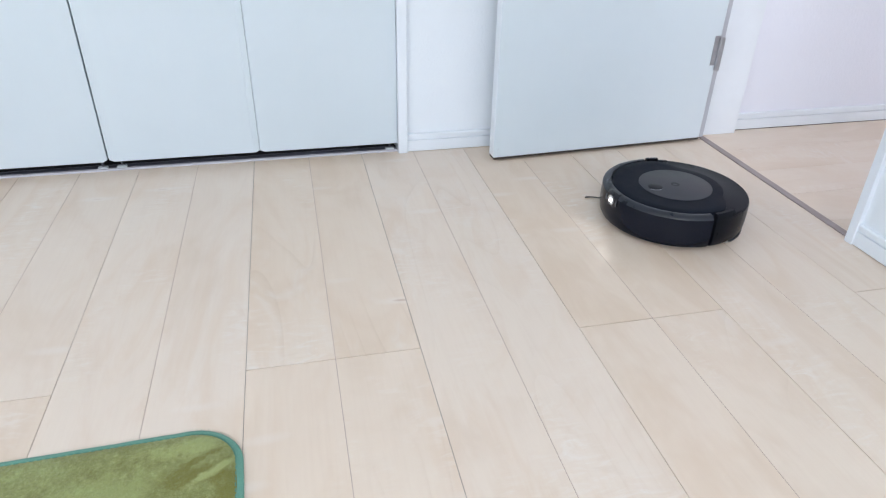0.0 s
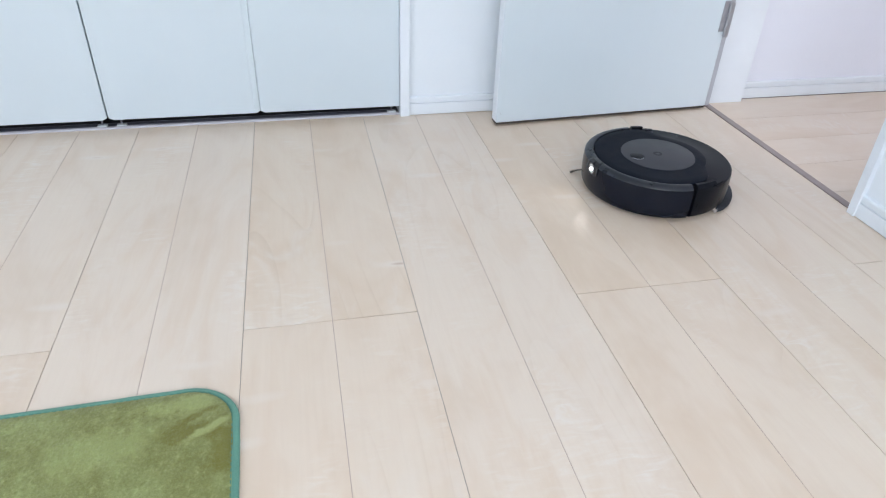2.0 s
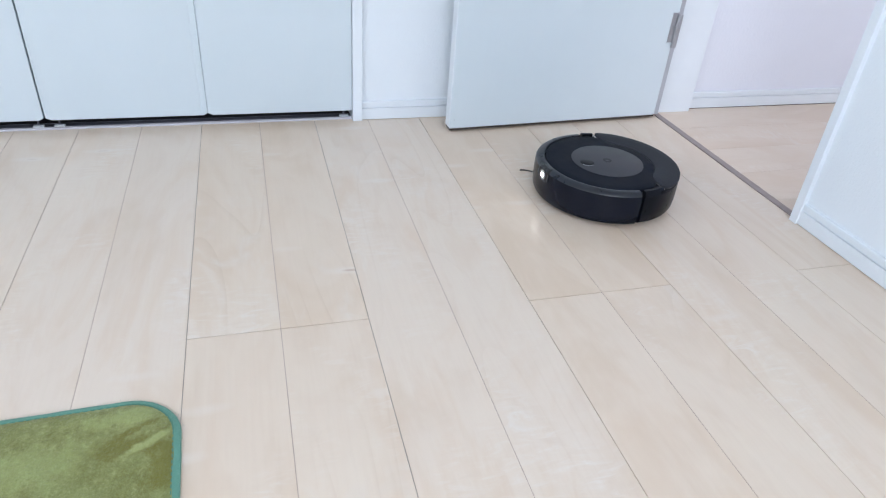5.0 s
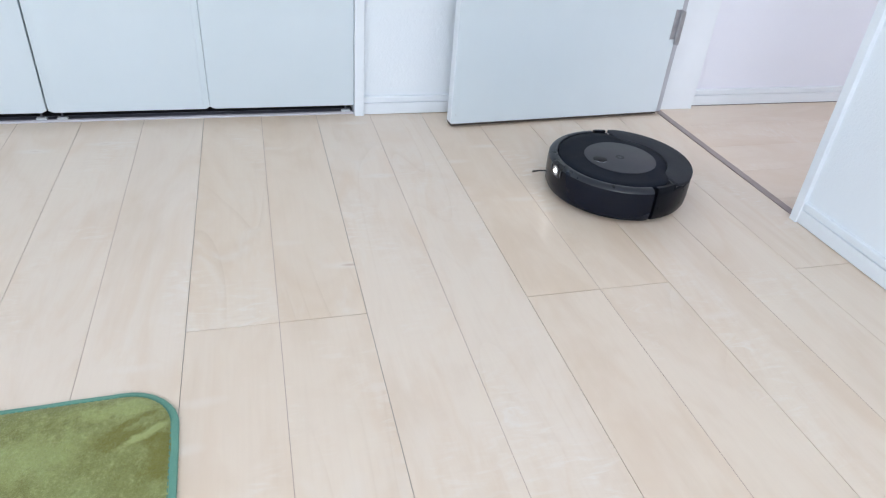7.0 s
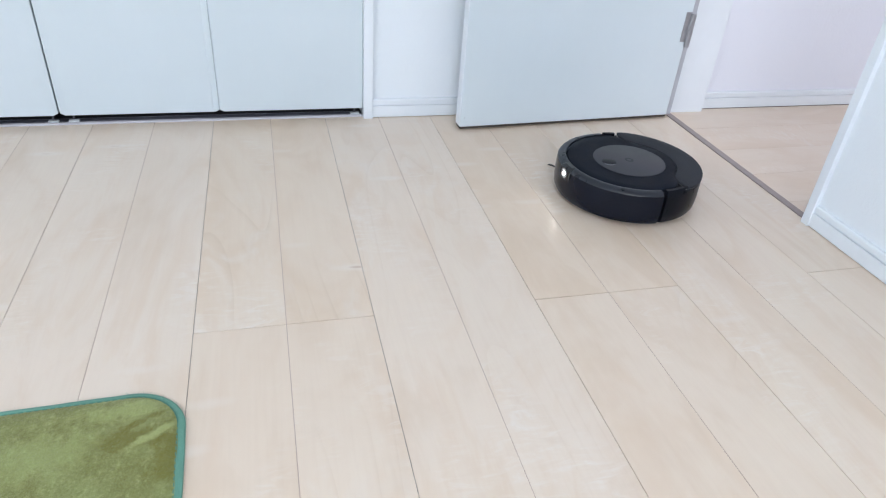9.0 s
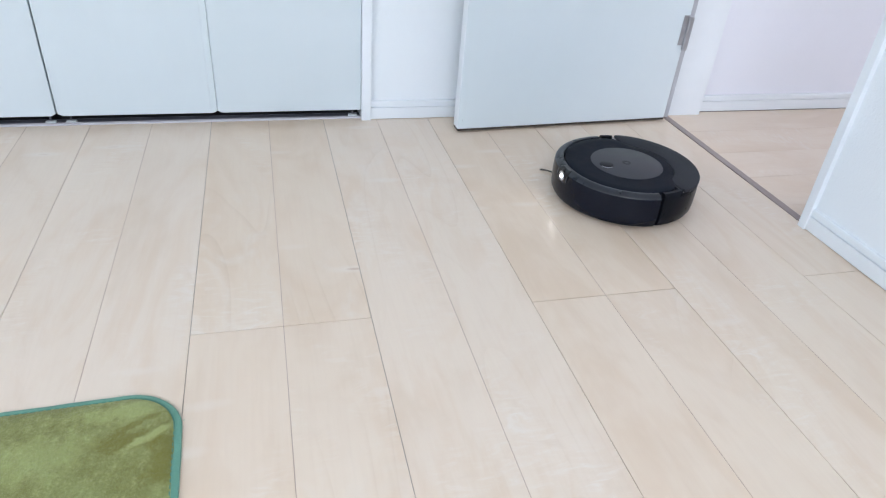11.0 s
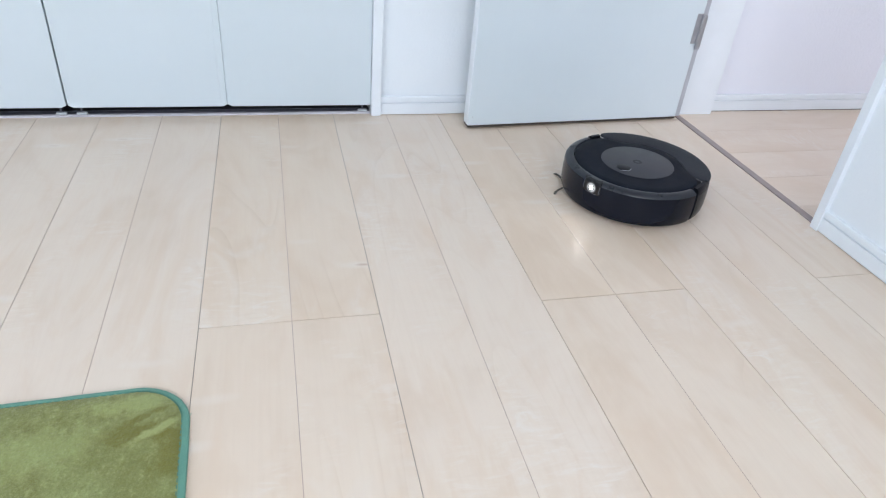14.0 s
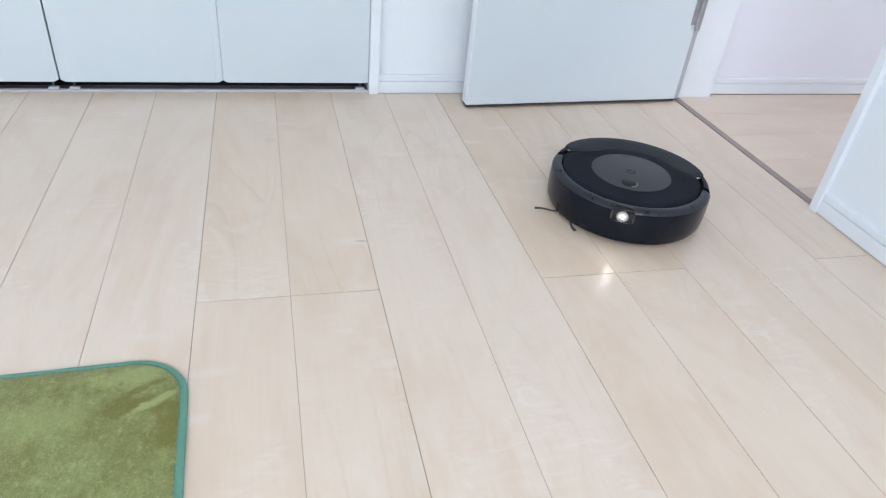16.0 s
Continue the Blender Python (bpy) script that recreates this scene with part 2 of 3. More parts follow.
# lighter than the bumper: the slope's sheen put into its colour
M_RIM = plain_material("rim_sheen", (0.011, 0.014, 0.021), 0.30, 0.1, 30, 0.05, 900, spec=0.42)
M_TOP = plain_material("cover_matte", (0.0060, 0.0085, 0.0155), 0.5, 0.12, 30, 0.12, 1200, spec=0.07)
M_PLATE = plain_material("smoked_plate", (0.046, 0.046, 0.055), 0.42, 0.08, 18, 0.03, 900, spec=0.25)
M_BUTTON = plain_material("button_dark", (0.011, 0.011, 0.014), 0.4, spec=0.12)
M_MARK = plain_material("mark_grey", (0.019, 0.019, 0.023), 0.4, spec=0.15)
M_PADTOP = plain_material("pad_slate", (0.032, 0.0345, 0.042), 0.62, 0.12, 40, 0.25, 1500, spec=0.15)
M_CLOTH = plain_material("pad_cloth", (0.10, 0.10, 0.105), 0.95, 0.2, 120, 0.5, 900)
M_ARM = plain_material("arm_metal", (0.62, 0.60, 0.60), 0.32, 0.06, 60, 0.05, 600, 0.85)
M_BRUSH = plain_material("brush_rubber", (0.085, 0.072, 0.06), 0.75)
M_LENS = plain_material("lens_window", (0.006, 0.006, 0.008), 0.08, 0.1, spec=0.4)
M_LED = glow_material("led_white", (1.0, 0.98, 0.95), 185)
M_BEZEL = plain_material("clear_bezel", (0.10, 0.105, 0.115), 0.25, 0.06, 60)
# painted glow: the lamp's glare as emission that fades outward
n_halo = Nodes("lamp_halo")
away = n_halo.add("ShaderNodeMapping")
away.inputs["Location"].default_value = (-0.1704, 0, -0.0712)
n_halo.link(n_halo.coord.outputs["Object"], away.inputs["Vector"])
far = n_halo.tree.nodes.new("ShaderNodeVectorMath")
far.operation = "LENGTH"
n_halo.link(away.outputs[0], far.inputs[0])
fall = n_halo.math("POWER", n_halo.span(far.outputs["Value"], 0.0048, 0.0135, 1.3, 0.0), 1.7)
n_halo.set(Base_Color=(0.02, 0.02, 0.024), Roughness=0.15, Emission_Color=(0.95, 0.97, 1.0), Emission_Strength=fall)
M_HALO = n_halo.mat
M_GLASS = glass_material()


# ---- mesh helpers ----
def link_mesh(name, bm, mat, parent=None, label="", smooth=False):
    me = bpy.data.meshes.new(name)
    bmesh.ops.recalc_face_normals(bm, faces=bm.faces[:])
    if smooth:
        for f in bm.faces:
            f.smooth = True
        for e in bm.edges:
            if len(e.link_faces) == 2 and e.calc_face_angle(0) > radians(32):
                e.smooth = False
    bm.to_mesh(me)
    bm.free()
    me.materials.append(mat)
    ob = new(name, me)
    if parent is not None:
        ob.parent = parent
    if label:
        tagged(ob, label)
    return ob


def part(name, bm, mat, parent, label="", smooth=False):
    return link_mesh(name, bm, mat, parent, label, smooth)


def box(bm, x0, x1, y0, y1, z0, z1, bevel=0.0, seg=2):
    r = bmesh.ops.create_cube(bm, size=1, matrix=Matrix.Translation(((x0 + x1) / 2, (y0 + y1) / 2, (z0 + z1) / 2)) @ Matrix.Diagonal((x1 - x0, y1 - y0, z1 - z0, 1)))
    if bevel:
        es = list({e for v in r["verts"] for e in v.link_edges})
        bmesh.ops.bevel(bm, geom=es, offset=bevel, segments=seg, profile=0.5, affect="EDGES")
    return bm


def block(name, dims, mat, label, category="", kind="structure", bevel=0.0, parent=None):
    ob = link_mesh(name, box(bmesh.new(), *dims, bevel), mat, parent)
    return tagged(ob, label, category, kind=kind)


def sweep(bm, path, ring, closed_ring=True, caps=True):
    """Loops of points, joined one to the next."""
    loops = [[bm.verts.new(p) for p in ring(i, q)] for i, q in enumerate(path)]
    n = len(loops[0])
    for a, b in zip(loops, loops[1:]):
        for i in range(n if closed_ring else n - 1):
            bm.faces.new((a[i], a[(i + 1) % n], b[(i + 1) % n], b[i]))
    if caps:
        bm.faces.new(loops[0][::-1])
        bm.faces.new(loops[-1])
    return bm


def lathe(profile, a0, a1, n, caps=True):
    """A closed profile of (r, z) turned from a0 to a1 degrees."""
    bm = bmesh.new()
    angles = [radians(a0 + (a1 - a0) * i / n) for i in range(n + 1)]
    return sweep(bm, angles, lambda i, a: [(r * math.cos(a), r * math.sin(a), z) for r, z in profile], True, caps)


def disc(r, z0, z1, bevel, cx=0.0, cy=0.0, n=56):
    bm = bmesh.new()
    prof = [(0.0005, z0), (r, z0), (r, z1 - bevel), (r - bevel * 0.3, z1 - bevel * 0.3), (r - bevel, z1), (0.0005, z1)]
    loops = []
    for k in range(n):
        a = 2 * math.pi * k / n
        loops.append([bm.verts.new((cx + p * math.cos(a), cy + p * math.sin(a), z)) for p, z in prof])
    for k in range(n):
        a, b = loops[k], loops[(k + 1) % n]
        for i in range(len(prof)):
            j = (i + 1) % len(prof)
            bm.faces.new((a[i], b[i], b[j], a[j]))
    return bm


# ---- the room's shell ----
XW, XE, YS, YN, H = -2.0, 1.36, -2.7, 0.904, 2.4

floor_base = block("floor", (XW - 0.1, XE + 0.002, YS - 0.1, 0.93, -0.06, -0.0016), M_GROOVE, "pale maple plank floor of the room", "floor")
hall_floor = block("floor_hall", (XE + 0.024, 3.5, -0.9, 0.92, -0.06, -0.0016), M_GROOVE, "pale maple plank floor of the hallway", "floor")
ceiling = block("ceiling", (XW - 0.1, 3.6, YS - 0.1, 1.6, H, H + 0.1), M_CEIL, "white papered ceiling", "ceiling")

CL, CR = -1.17, 0.411   # closet opening
wall_n = tagged(new("wall_north"), "white textured wallpaper wall around the closet", "wall", kind="structure")
part("wall_panel", box(bmesh.new(), CR + 0.027, XE + 0.14, YN, YN + 0.11, -0.05, H), M_WALL, wall_n)
part("wall_panel", box(bmesh.new(), XW - 0.1, CL - 0.027, YN, YN + 0.11, -0.05, H), M_WALL, wall_n)
part("wall_header", box(bmesh.new(), CL - 0.027, CR + 0.027, YN, YN + 0.11, 2.03, H), M_WALL, wall_n)

DY0, DY1 = 0.194, 0.868   # doorway between the linings
wall_e = tagged(new("wall_east"), "white textured wallpaper wall with a doorway", "wall", kind="structure")
part("wall_panel", box(bmesh.new(), XE, XE + 0.13, YS, DY0 - 0.022, -0.05, H), M_WALL, wall_e)
part("wall_header", box(bmesh.new(), XE, XE + 0.13, DY0 - 0.022, YN - 0.003, 2.05, H), M_WALL, wall_e)

wall_w = tagged(new("wall_west"), "white textured wallpaper wall with a window", "wall", kind="structure")
part("wall_panel", box(bmesh.new(), XW - 0.12, XW, YS, -2.4, -0.05, H), M_WALL, wall_w)
part("wall_panel", box(bmesh.new(), XW - 0.12, XW, -0.6, YN, -0.05, H), M_WALL, wall_w)
part("wall_header", box(bmesh.new(), XW - 0.12, XW, -2.4, -0.6, 2.05, H), M_WALL, wall_w)
part("wall_sill", box(bmesh.new(), XW - 0.12, XW, -2.4, -0.6, -0.05, 0.06), M_WALL, wall_w)
wall_s = tagged(new("wall_south"), "white textured wallpaper wall with a window", "wall", kind="structure")
part("wall_panel", box(bmesh.new(), XW - 0.12, -0.9, YS - 0.12, YS, -0.05, H), M_WALL, wall_s)
part("wall_panel", box(bmesh.new(), 0.89, XE + 0.13, YS - 0.12, YS, -0.05, H), M_WALL, wall_s)
part("wall_header", box(bmesh.new(), -0.9, 0.89, YS - 0.12, YS, 2.2, H), M_WALL, wall_s)
part("wall_sill", box(bmesh.new(), -0.9, 0.89, YS - 0.12, YS, -0.05, 1.2), M_WALL, wall_s)

# hallway
HX, HYN = 3.4, 0.898
hw = tagged(new("wall_hall_north"), "off-white wallpaper wall of the hallway", "wall", kind="structure")
part("wall_panel", box(bmesh.new(), XE + 0.142, HX, HYN, HYN + 0.1, -0.05, H), M_HALLWALL, hw)
hw = tagged(new("wall_hall_end"), "off-white wallpaper end wall of the hallway", "wall", kind="structure")
part("wall_panel", box(bmesh.new(), HX, HX + 0.1, -1.0, HYN + 0.1, -0.05, H), M_HALLWALL, hw)
# opening added out of view for the hall's fill light
hw = tagged(new("wall_hall_south"), "off-white hallway wall with an added window", "wall", kind="structure")
part("wall_panel", box(bmesh.new(), XE + 0.13, 1.9, -1.0, -0.9, -0.05, H), M_HALLWALL, hw)
part("wall_panel", box(bmesh.new(), 2.9, HX, -1.0, -0.9, -0.05, H), M_HALLWALL, hw)
part("wall_sill", box(bmesh.new(), 1.9, 2.9, -1.0, -0.9, -0.05, 0.85), M_HALLWALL, hw)
part("wall_header", box(bmesh.new(), 1.9, 2.9, -1.0, -0.9, 1.95, H), M_HALLWALL, hw)


def window_unit(name, axis, at, a0, a1, z0, z1):
    """A sliding window: frame, a middle rail, two panes. axis: the wall's normal."""
    def dims(u0, u1, w0, w1, d):
        return (at - d, at + d, u0, u1, w0, w1) if axis == "x" else (u0, u1, at - d, at + d, w0, w1)
    win = tagged(new(name), "white-framed sliding window with clear panes", "window", kind="structure")
    mid = (a0 + a1) / 2
    for u0, u1, w0, w1 in ((a0, a1, z0, z0 + 0.05), (a0, a1, z1 - 0.05, z1), (a0, a0 + 0.05, z0 + 0.05, z1 - 0.05), (a1 - 0.05, a1, z0 + 0.05, z1 - 0.05), (mid - 0.025, mid + 0.025, z0 + 0.05, z1 - 0.05)):
        part("window_frame", box(bmesh.new(), *dims(u0, u1, w0, w1, 0.03), 0.003), M_TRIM, win)
    for u0, u1 in ((a0 + 0.05, mid - 0.025), (mid + 0.025, a1 - 0.05)):
        p = part("pane", box(bmesh.new(), *dims(u0, u1, z0 + 0.05, z1 - 0.05, 0.003)), M_GLASS, win)
        p.visible_shadow = False


window_unit("window_1", "x", XW - 0.09, -2.4, -0.6, 0.06, 2.05)
window_unit("window_2", "y", YS - 0.09, -0.9, 0.89, 1.2, 2.2)
# added window, only there to hold the hall's fill light
window_unit("hall_fill_window", "y", -0.985, 1.9, 2.9, 0.85, 1.95)


# baseboards: a body with a fine groove under the top lip
def baseboard(name, p0, p1, side, mat, label="white baseboard with a fine groove"):
    d = (Vector(p1) - Vector(p0)).to_2d().normalized()
    nrm = Vector((-d.y, d.x)) * side
    prof = ((-0.002, 0.0014), (0.0078, 0.0014), (0.0085, 0.0022), (0.0085, 0.0342), (0.0036, 0.0350), (0.0036, 0.0374), (0.0078, 0.0388), (0.0078, 0.050), (0.0062, 0.0535), (0.0, 0.0545), (-0.002, 0.0545))
    bm = sweep(bmesh.new(), [p0, p1], lambda i, q: [(q[0] + nrm.x * o, q[1] + nrm.y * o, z) for o, z in prof])
    return tagged(link_mesh(name, bm, mat), label, "baseboard", kind="structure")


baseboard("baseboard", (CR + 0.0275, YN), (XE, YN), -1, M_TRIM)
baseboard("baseboard", (XE, YS), (XE, DY0 - 0.0225), 1, M_TRIM)
baseboard("baseboard", (XW, YN), (CL - 0.028, YN), -1, M_TRIM)
baseboard("baseboard", (XW, -0.6), (XW, YN), -1, M_TRIM)
baseboard("baseboard", (XW, YS), (XE, YS), 1, M_TRIM)
baseboard("baseboard", (XE + 0.142, HYN), (HX, HYN), -1, M_TRIM)

# ---- doorway ----
frame_d = tagged(new("door_frame"), "white door frame around the open doorway", "door frame", kind="structure")
part("hinge_jamb", box(bmesh.new(), XE + 0.0005, XE + 0.142, DY1, YN - 0.002, -0.004, 2.05, 0.0015), M_TRIM, frame_d)
part("latch_jamb", box(bmesh.new(), XE - 0.012, XE + 0.142, DY0 - 0.0225, DY0, -0.004, 2.05, 0.0015), M_TRIM, frame_d)
part("head_jamb", box(bmesh.new(), XE - 0.012, XE + 0.142, DY0, DY1, 2.01, 2.05, 0.0015), M_TRIM, frame_d)
part("seal", box(bmesh.new(), XE + 0.003, XE + 0.017, DY1 - 0.018, DY1 - 0.0002, 0.0025, 2.01, 0.001), M_SEAL, frame_d, "grey rubber door seal")

thr = block("threshold", (XE + 0.003, XE + 0.0235, DY0 - 0.001, DY1 - 0.0005, -0.03, 0.0022), M_STRIP, "taupe threshold strip across the doorway", "threshold", "structure", 0.0009)

# ---- the open door ----
door = tagged(new("door_1"), "open pale blue-white flush door", "door", kind="structure")
hinge_at, free_at = Vector((1.347, 0.826)), Vector((0.668, 0.783))
DLEN = (hinge_at - free_at).length
door.matrix_world = Matrix.Translation((free_at.x, free_at.y, 0.0)) @ Matrix.Rotation(math.atan2(hinge_at.y - free_at.y, hinge_at.x - free_at.x), 4, "Z")
part("door_leaf", box(bmesh.new(), 0, DLEN, 0.0, 0.036, 0.011, 1.99, 0.0018), M_DOOR, door)
part("edge_band", box(bmesh.new(), -0.0012, -0.0001, 0.002, 0.034, 0.013, 1.988), M_TRIM, door, "white edge band")
# added dark strip: stands in for the shade in the door's gap
part("gap_shade", box(bmesh.new(), 0.001, DLEN - 0.001, 0.0012, 0.0348, 0.0052, 0.0108), M_GAPSHADE, door, "dark strip painted for the shade under the door")
part("dent", disc(0.0016, 0, 0.0004, 0.0001, n=12), M_SEAL, door, "small dark dent").matrix_basis = Matrix.Translation((0.012, -0.0002, 0.037)) @ Matrix.Rotation(radians(90), 4, "X") @ Matrix.Diagonal((0.5, 1.8, 1, 1))
for z in (0.225, 1.65):
    hg = part("hinge", box(bmesh.new(), DLEN - 0.020, DLEN - 0.001, -0.0022, -0.0002, z + 0.012, z + 0.097, 0.0006), M_STEEL, door, "brushed steel hinge")
    part("hinge_leaf", box(bmesh.new(), DLEN + 0.0012, DLEN + 0.0125, -0.006, 0.004, z - 0.004, z + 0.092, 0.0012), M_STEEL, hg)
    bm = bmesh.new()
    bmesh.ops.create_cone(bm, cap_ends=True, segments=20, radius1=0.0048, radius2=0.0048, depth=0.094, matrix=Matrix.Translation((DLEN - 0.0005, -0.005, z + 0.047)))
    part("hinge_pin", bm, M_STEEL, hg, smooth=True)
hd = part("door_handle", box(bmesh.new(), 0.05, 0.17, -0.055, -0.040, 0.965, 0.985, 0.005), M_STEEL, door, "steel lever handle")
part("handle_neck", box(bmesh.new(), 0.05, 0.066, -0.041, -0.0003, 0.967, 0.983, 0.003), M_STEEL, hd)

# ---- closet with folding doors ----
cf = tagged(new("closet_frame"), "white frame of the closet with a floor rail", "closet frame", kind="structure")
part("side_jamb", box(bmesh.new(), CR, CR + 0.0268, YN - 0.014, YN + 0.11, -0.004, 2.03, 0.0015), M_TRIM, cf)
part("side_jamb", box(bmesh.new(), CL - 0.0268, CL, YN - 0.014, YN + 0.11, -0.004, 2.03, 0.0015), M_TRIM, cf)
part("head_jamb", box(bmesh.new(), CL, CR, YN - 0.014, YN + 0.11, 2.0, 2.03, 0.0015), M_TRIM, cf)
part("sill_strip", box(bmesh.new(), CL, CR, YN + 0.0042, YN + 0.0140, -0.0044, 0.0046, 0.0010), M_SILL, cf, "pale grey sill strip")
rail = part("floor_rail", box(bmesh.new(), CL, CR, YN + 0.0220, YN + 0.0240, -0.0044, 0.0035, 0.0006), M_RAIL, cf, "aluminium floor rail")
part("rail_lip", box(bmesh.new(), CL, CR, YN + 0.040, YN + 0.042, -0.0044, 0.0030, 0.0006), M_RAIL, rail)
# unseen boards whose black colour stands for the shade inside
inner = tagged(new("closet_interior"), "closet interior boards, painted black for the dark inside", "closet", kind="structure")
part("floor_board", box(bmesh.new(), CL - 0.3, CR + 0.3, 0.93, 1.55, -0.05, -0.0048), M_DARK, inner)
part("back_board", box(bmesh.new(), CL - 0.3, CR + 0.3, 1.55, 1.58, -0.05, H), M_DARK, inner)
part("side_board", box(bmesh.new(), CL - 0.3, CL - 0.28, YN + 0.11, 1.55, -0.05, H), M_DARK, inner)
part("side_board", box(bmesh.new(), CR + 0.28, CR + 0.3, YN + 0.11, 1.55, -0.05, H), M_DARK, inner)


def closet_panel(x0, x1, cut_left, cut_right, ease):
    """A folding leaf; its lower corners are cut where two leaves meet. ease: width of the eased right edge."""
    ob = tagged(new("closet_door"), "pale blue-white folding closet door leaf, shut", "closet door", "folding closet doors")
    z0, z1, y0, y1, c = 0.0265, 1.995, YN + 0.001, YN + 0.022, 0.010
    outline = ([(x0, z0 + c * 0.6), (x0 + c * 1.2, z0)] if cut_left else [(x0, z0)]) + ([(x1 - c * 1.2, z0), (x1, z0 + c * 0.6)] if cut_right else [(x1, z0)]) + [(x1, z1), (x0, z1)]
    bm = bmesh.new()
    a = [bm.verts.new((x, y0, z)) for x, z in outline]
    b = [bm.verts.new((x, y1, z)) for x, z in outline]
    bm.faces.new(a)
    bm.faces.new(b[::-1])
    for i in range(len(a)):
        j = (i + 1) % len(a)
        bm.faces.new((a[i], b[i], b[j], a[j]))
    bmesh.ops.bevel(bm, geom=[e for e in bm.edges if all(v.co.y < y0 + 1e-5 for v in e.verts)], offset=0.0014, segments=2, profile=0.5, affect="EDGES")
    part("leaf", bm, M_DOOR, ob)
    if ease:
        bm = bmesh.new()
        pts = [(x1 - ease, y0 - 0.0003), (x1 - ease + 0.003, y0 - 0.0016), (x1 - 0.0012, y0 - 0.0016), (x1 - 0.0004, y0 - 0.0003)]
        sweep(bm, [z0 + c, z1 - 0.002], lambda i, z: [(x, y, z) for x, y in pts])
        part("edge_strip", bm, M_DOOR, ob, "slim edge strip at the fold")
    return ob


def glide(parent, x):
    g = part("glide", box(bmesh.new(), x - 0.013, x + 0.013, YN + 0.0055, YN + 0.018, 0.0047, 0.0105, 0.0026), M_NYLON, parent, "translucent nylon floor glide")
    part("glide_pin", box(bmesh.new(), x - 0.0025, x + 0.0025, YN + 0.012, YN + 0.017, 0.0107, 0.0263, 0.001), M_RAIL, g)


edges = (CL + 0.002, -0.7745, -0.378, 0.0195, CR - 0.0006)
panels = []
for i in range(4):
    panels.append(closet_panel(edges[i] + (0.0020 if i == 2 else 0.0002), edges[i + 1] - (0.0020 if i == 1 else 0.0002), i > 0, i < 3, 0.017 if i in (0, 2) else 0))
glide(panels[1], -0.398)
glide(panels[2], -0.349)
glide(panels[3], 0.388)
glide(panels[0], -1.148)


# ---- green rug ----
def rounded_rect(w, d, r, n=14):
    """Corner-rounded outline, anticlockwise, with its outward normals; origin at the right upper corner."""
    out = []
    for cx, cy, a0 in ((-r, -r, 0), (-w + r, -r, 90), (-w + r, -d + r, 180), (-r, -d + r, 270)):
        for k in range(n + 1):
            a = radians(a0 + 90 * k / n)
            out.append((cx + r * math.cos(a), cy + r * math.sin(a), math.cos(a), math.sin(a)))
    return out


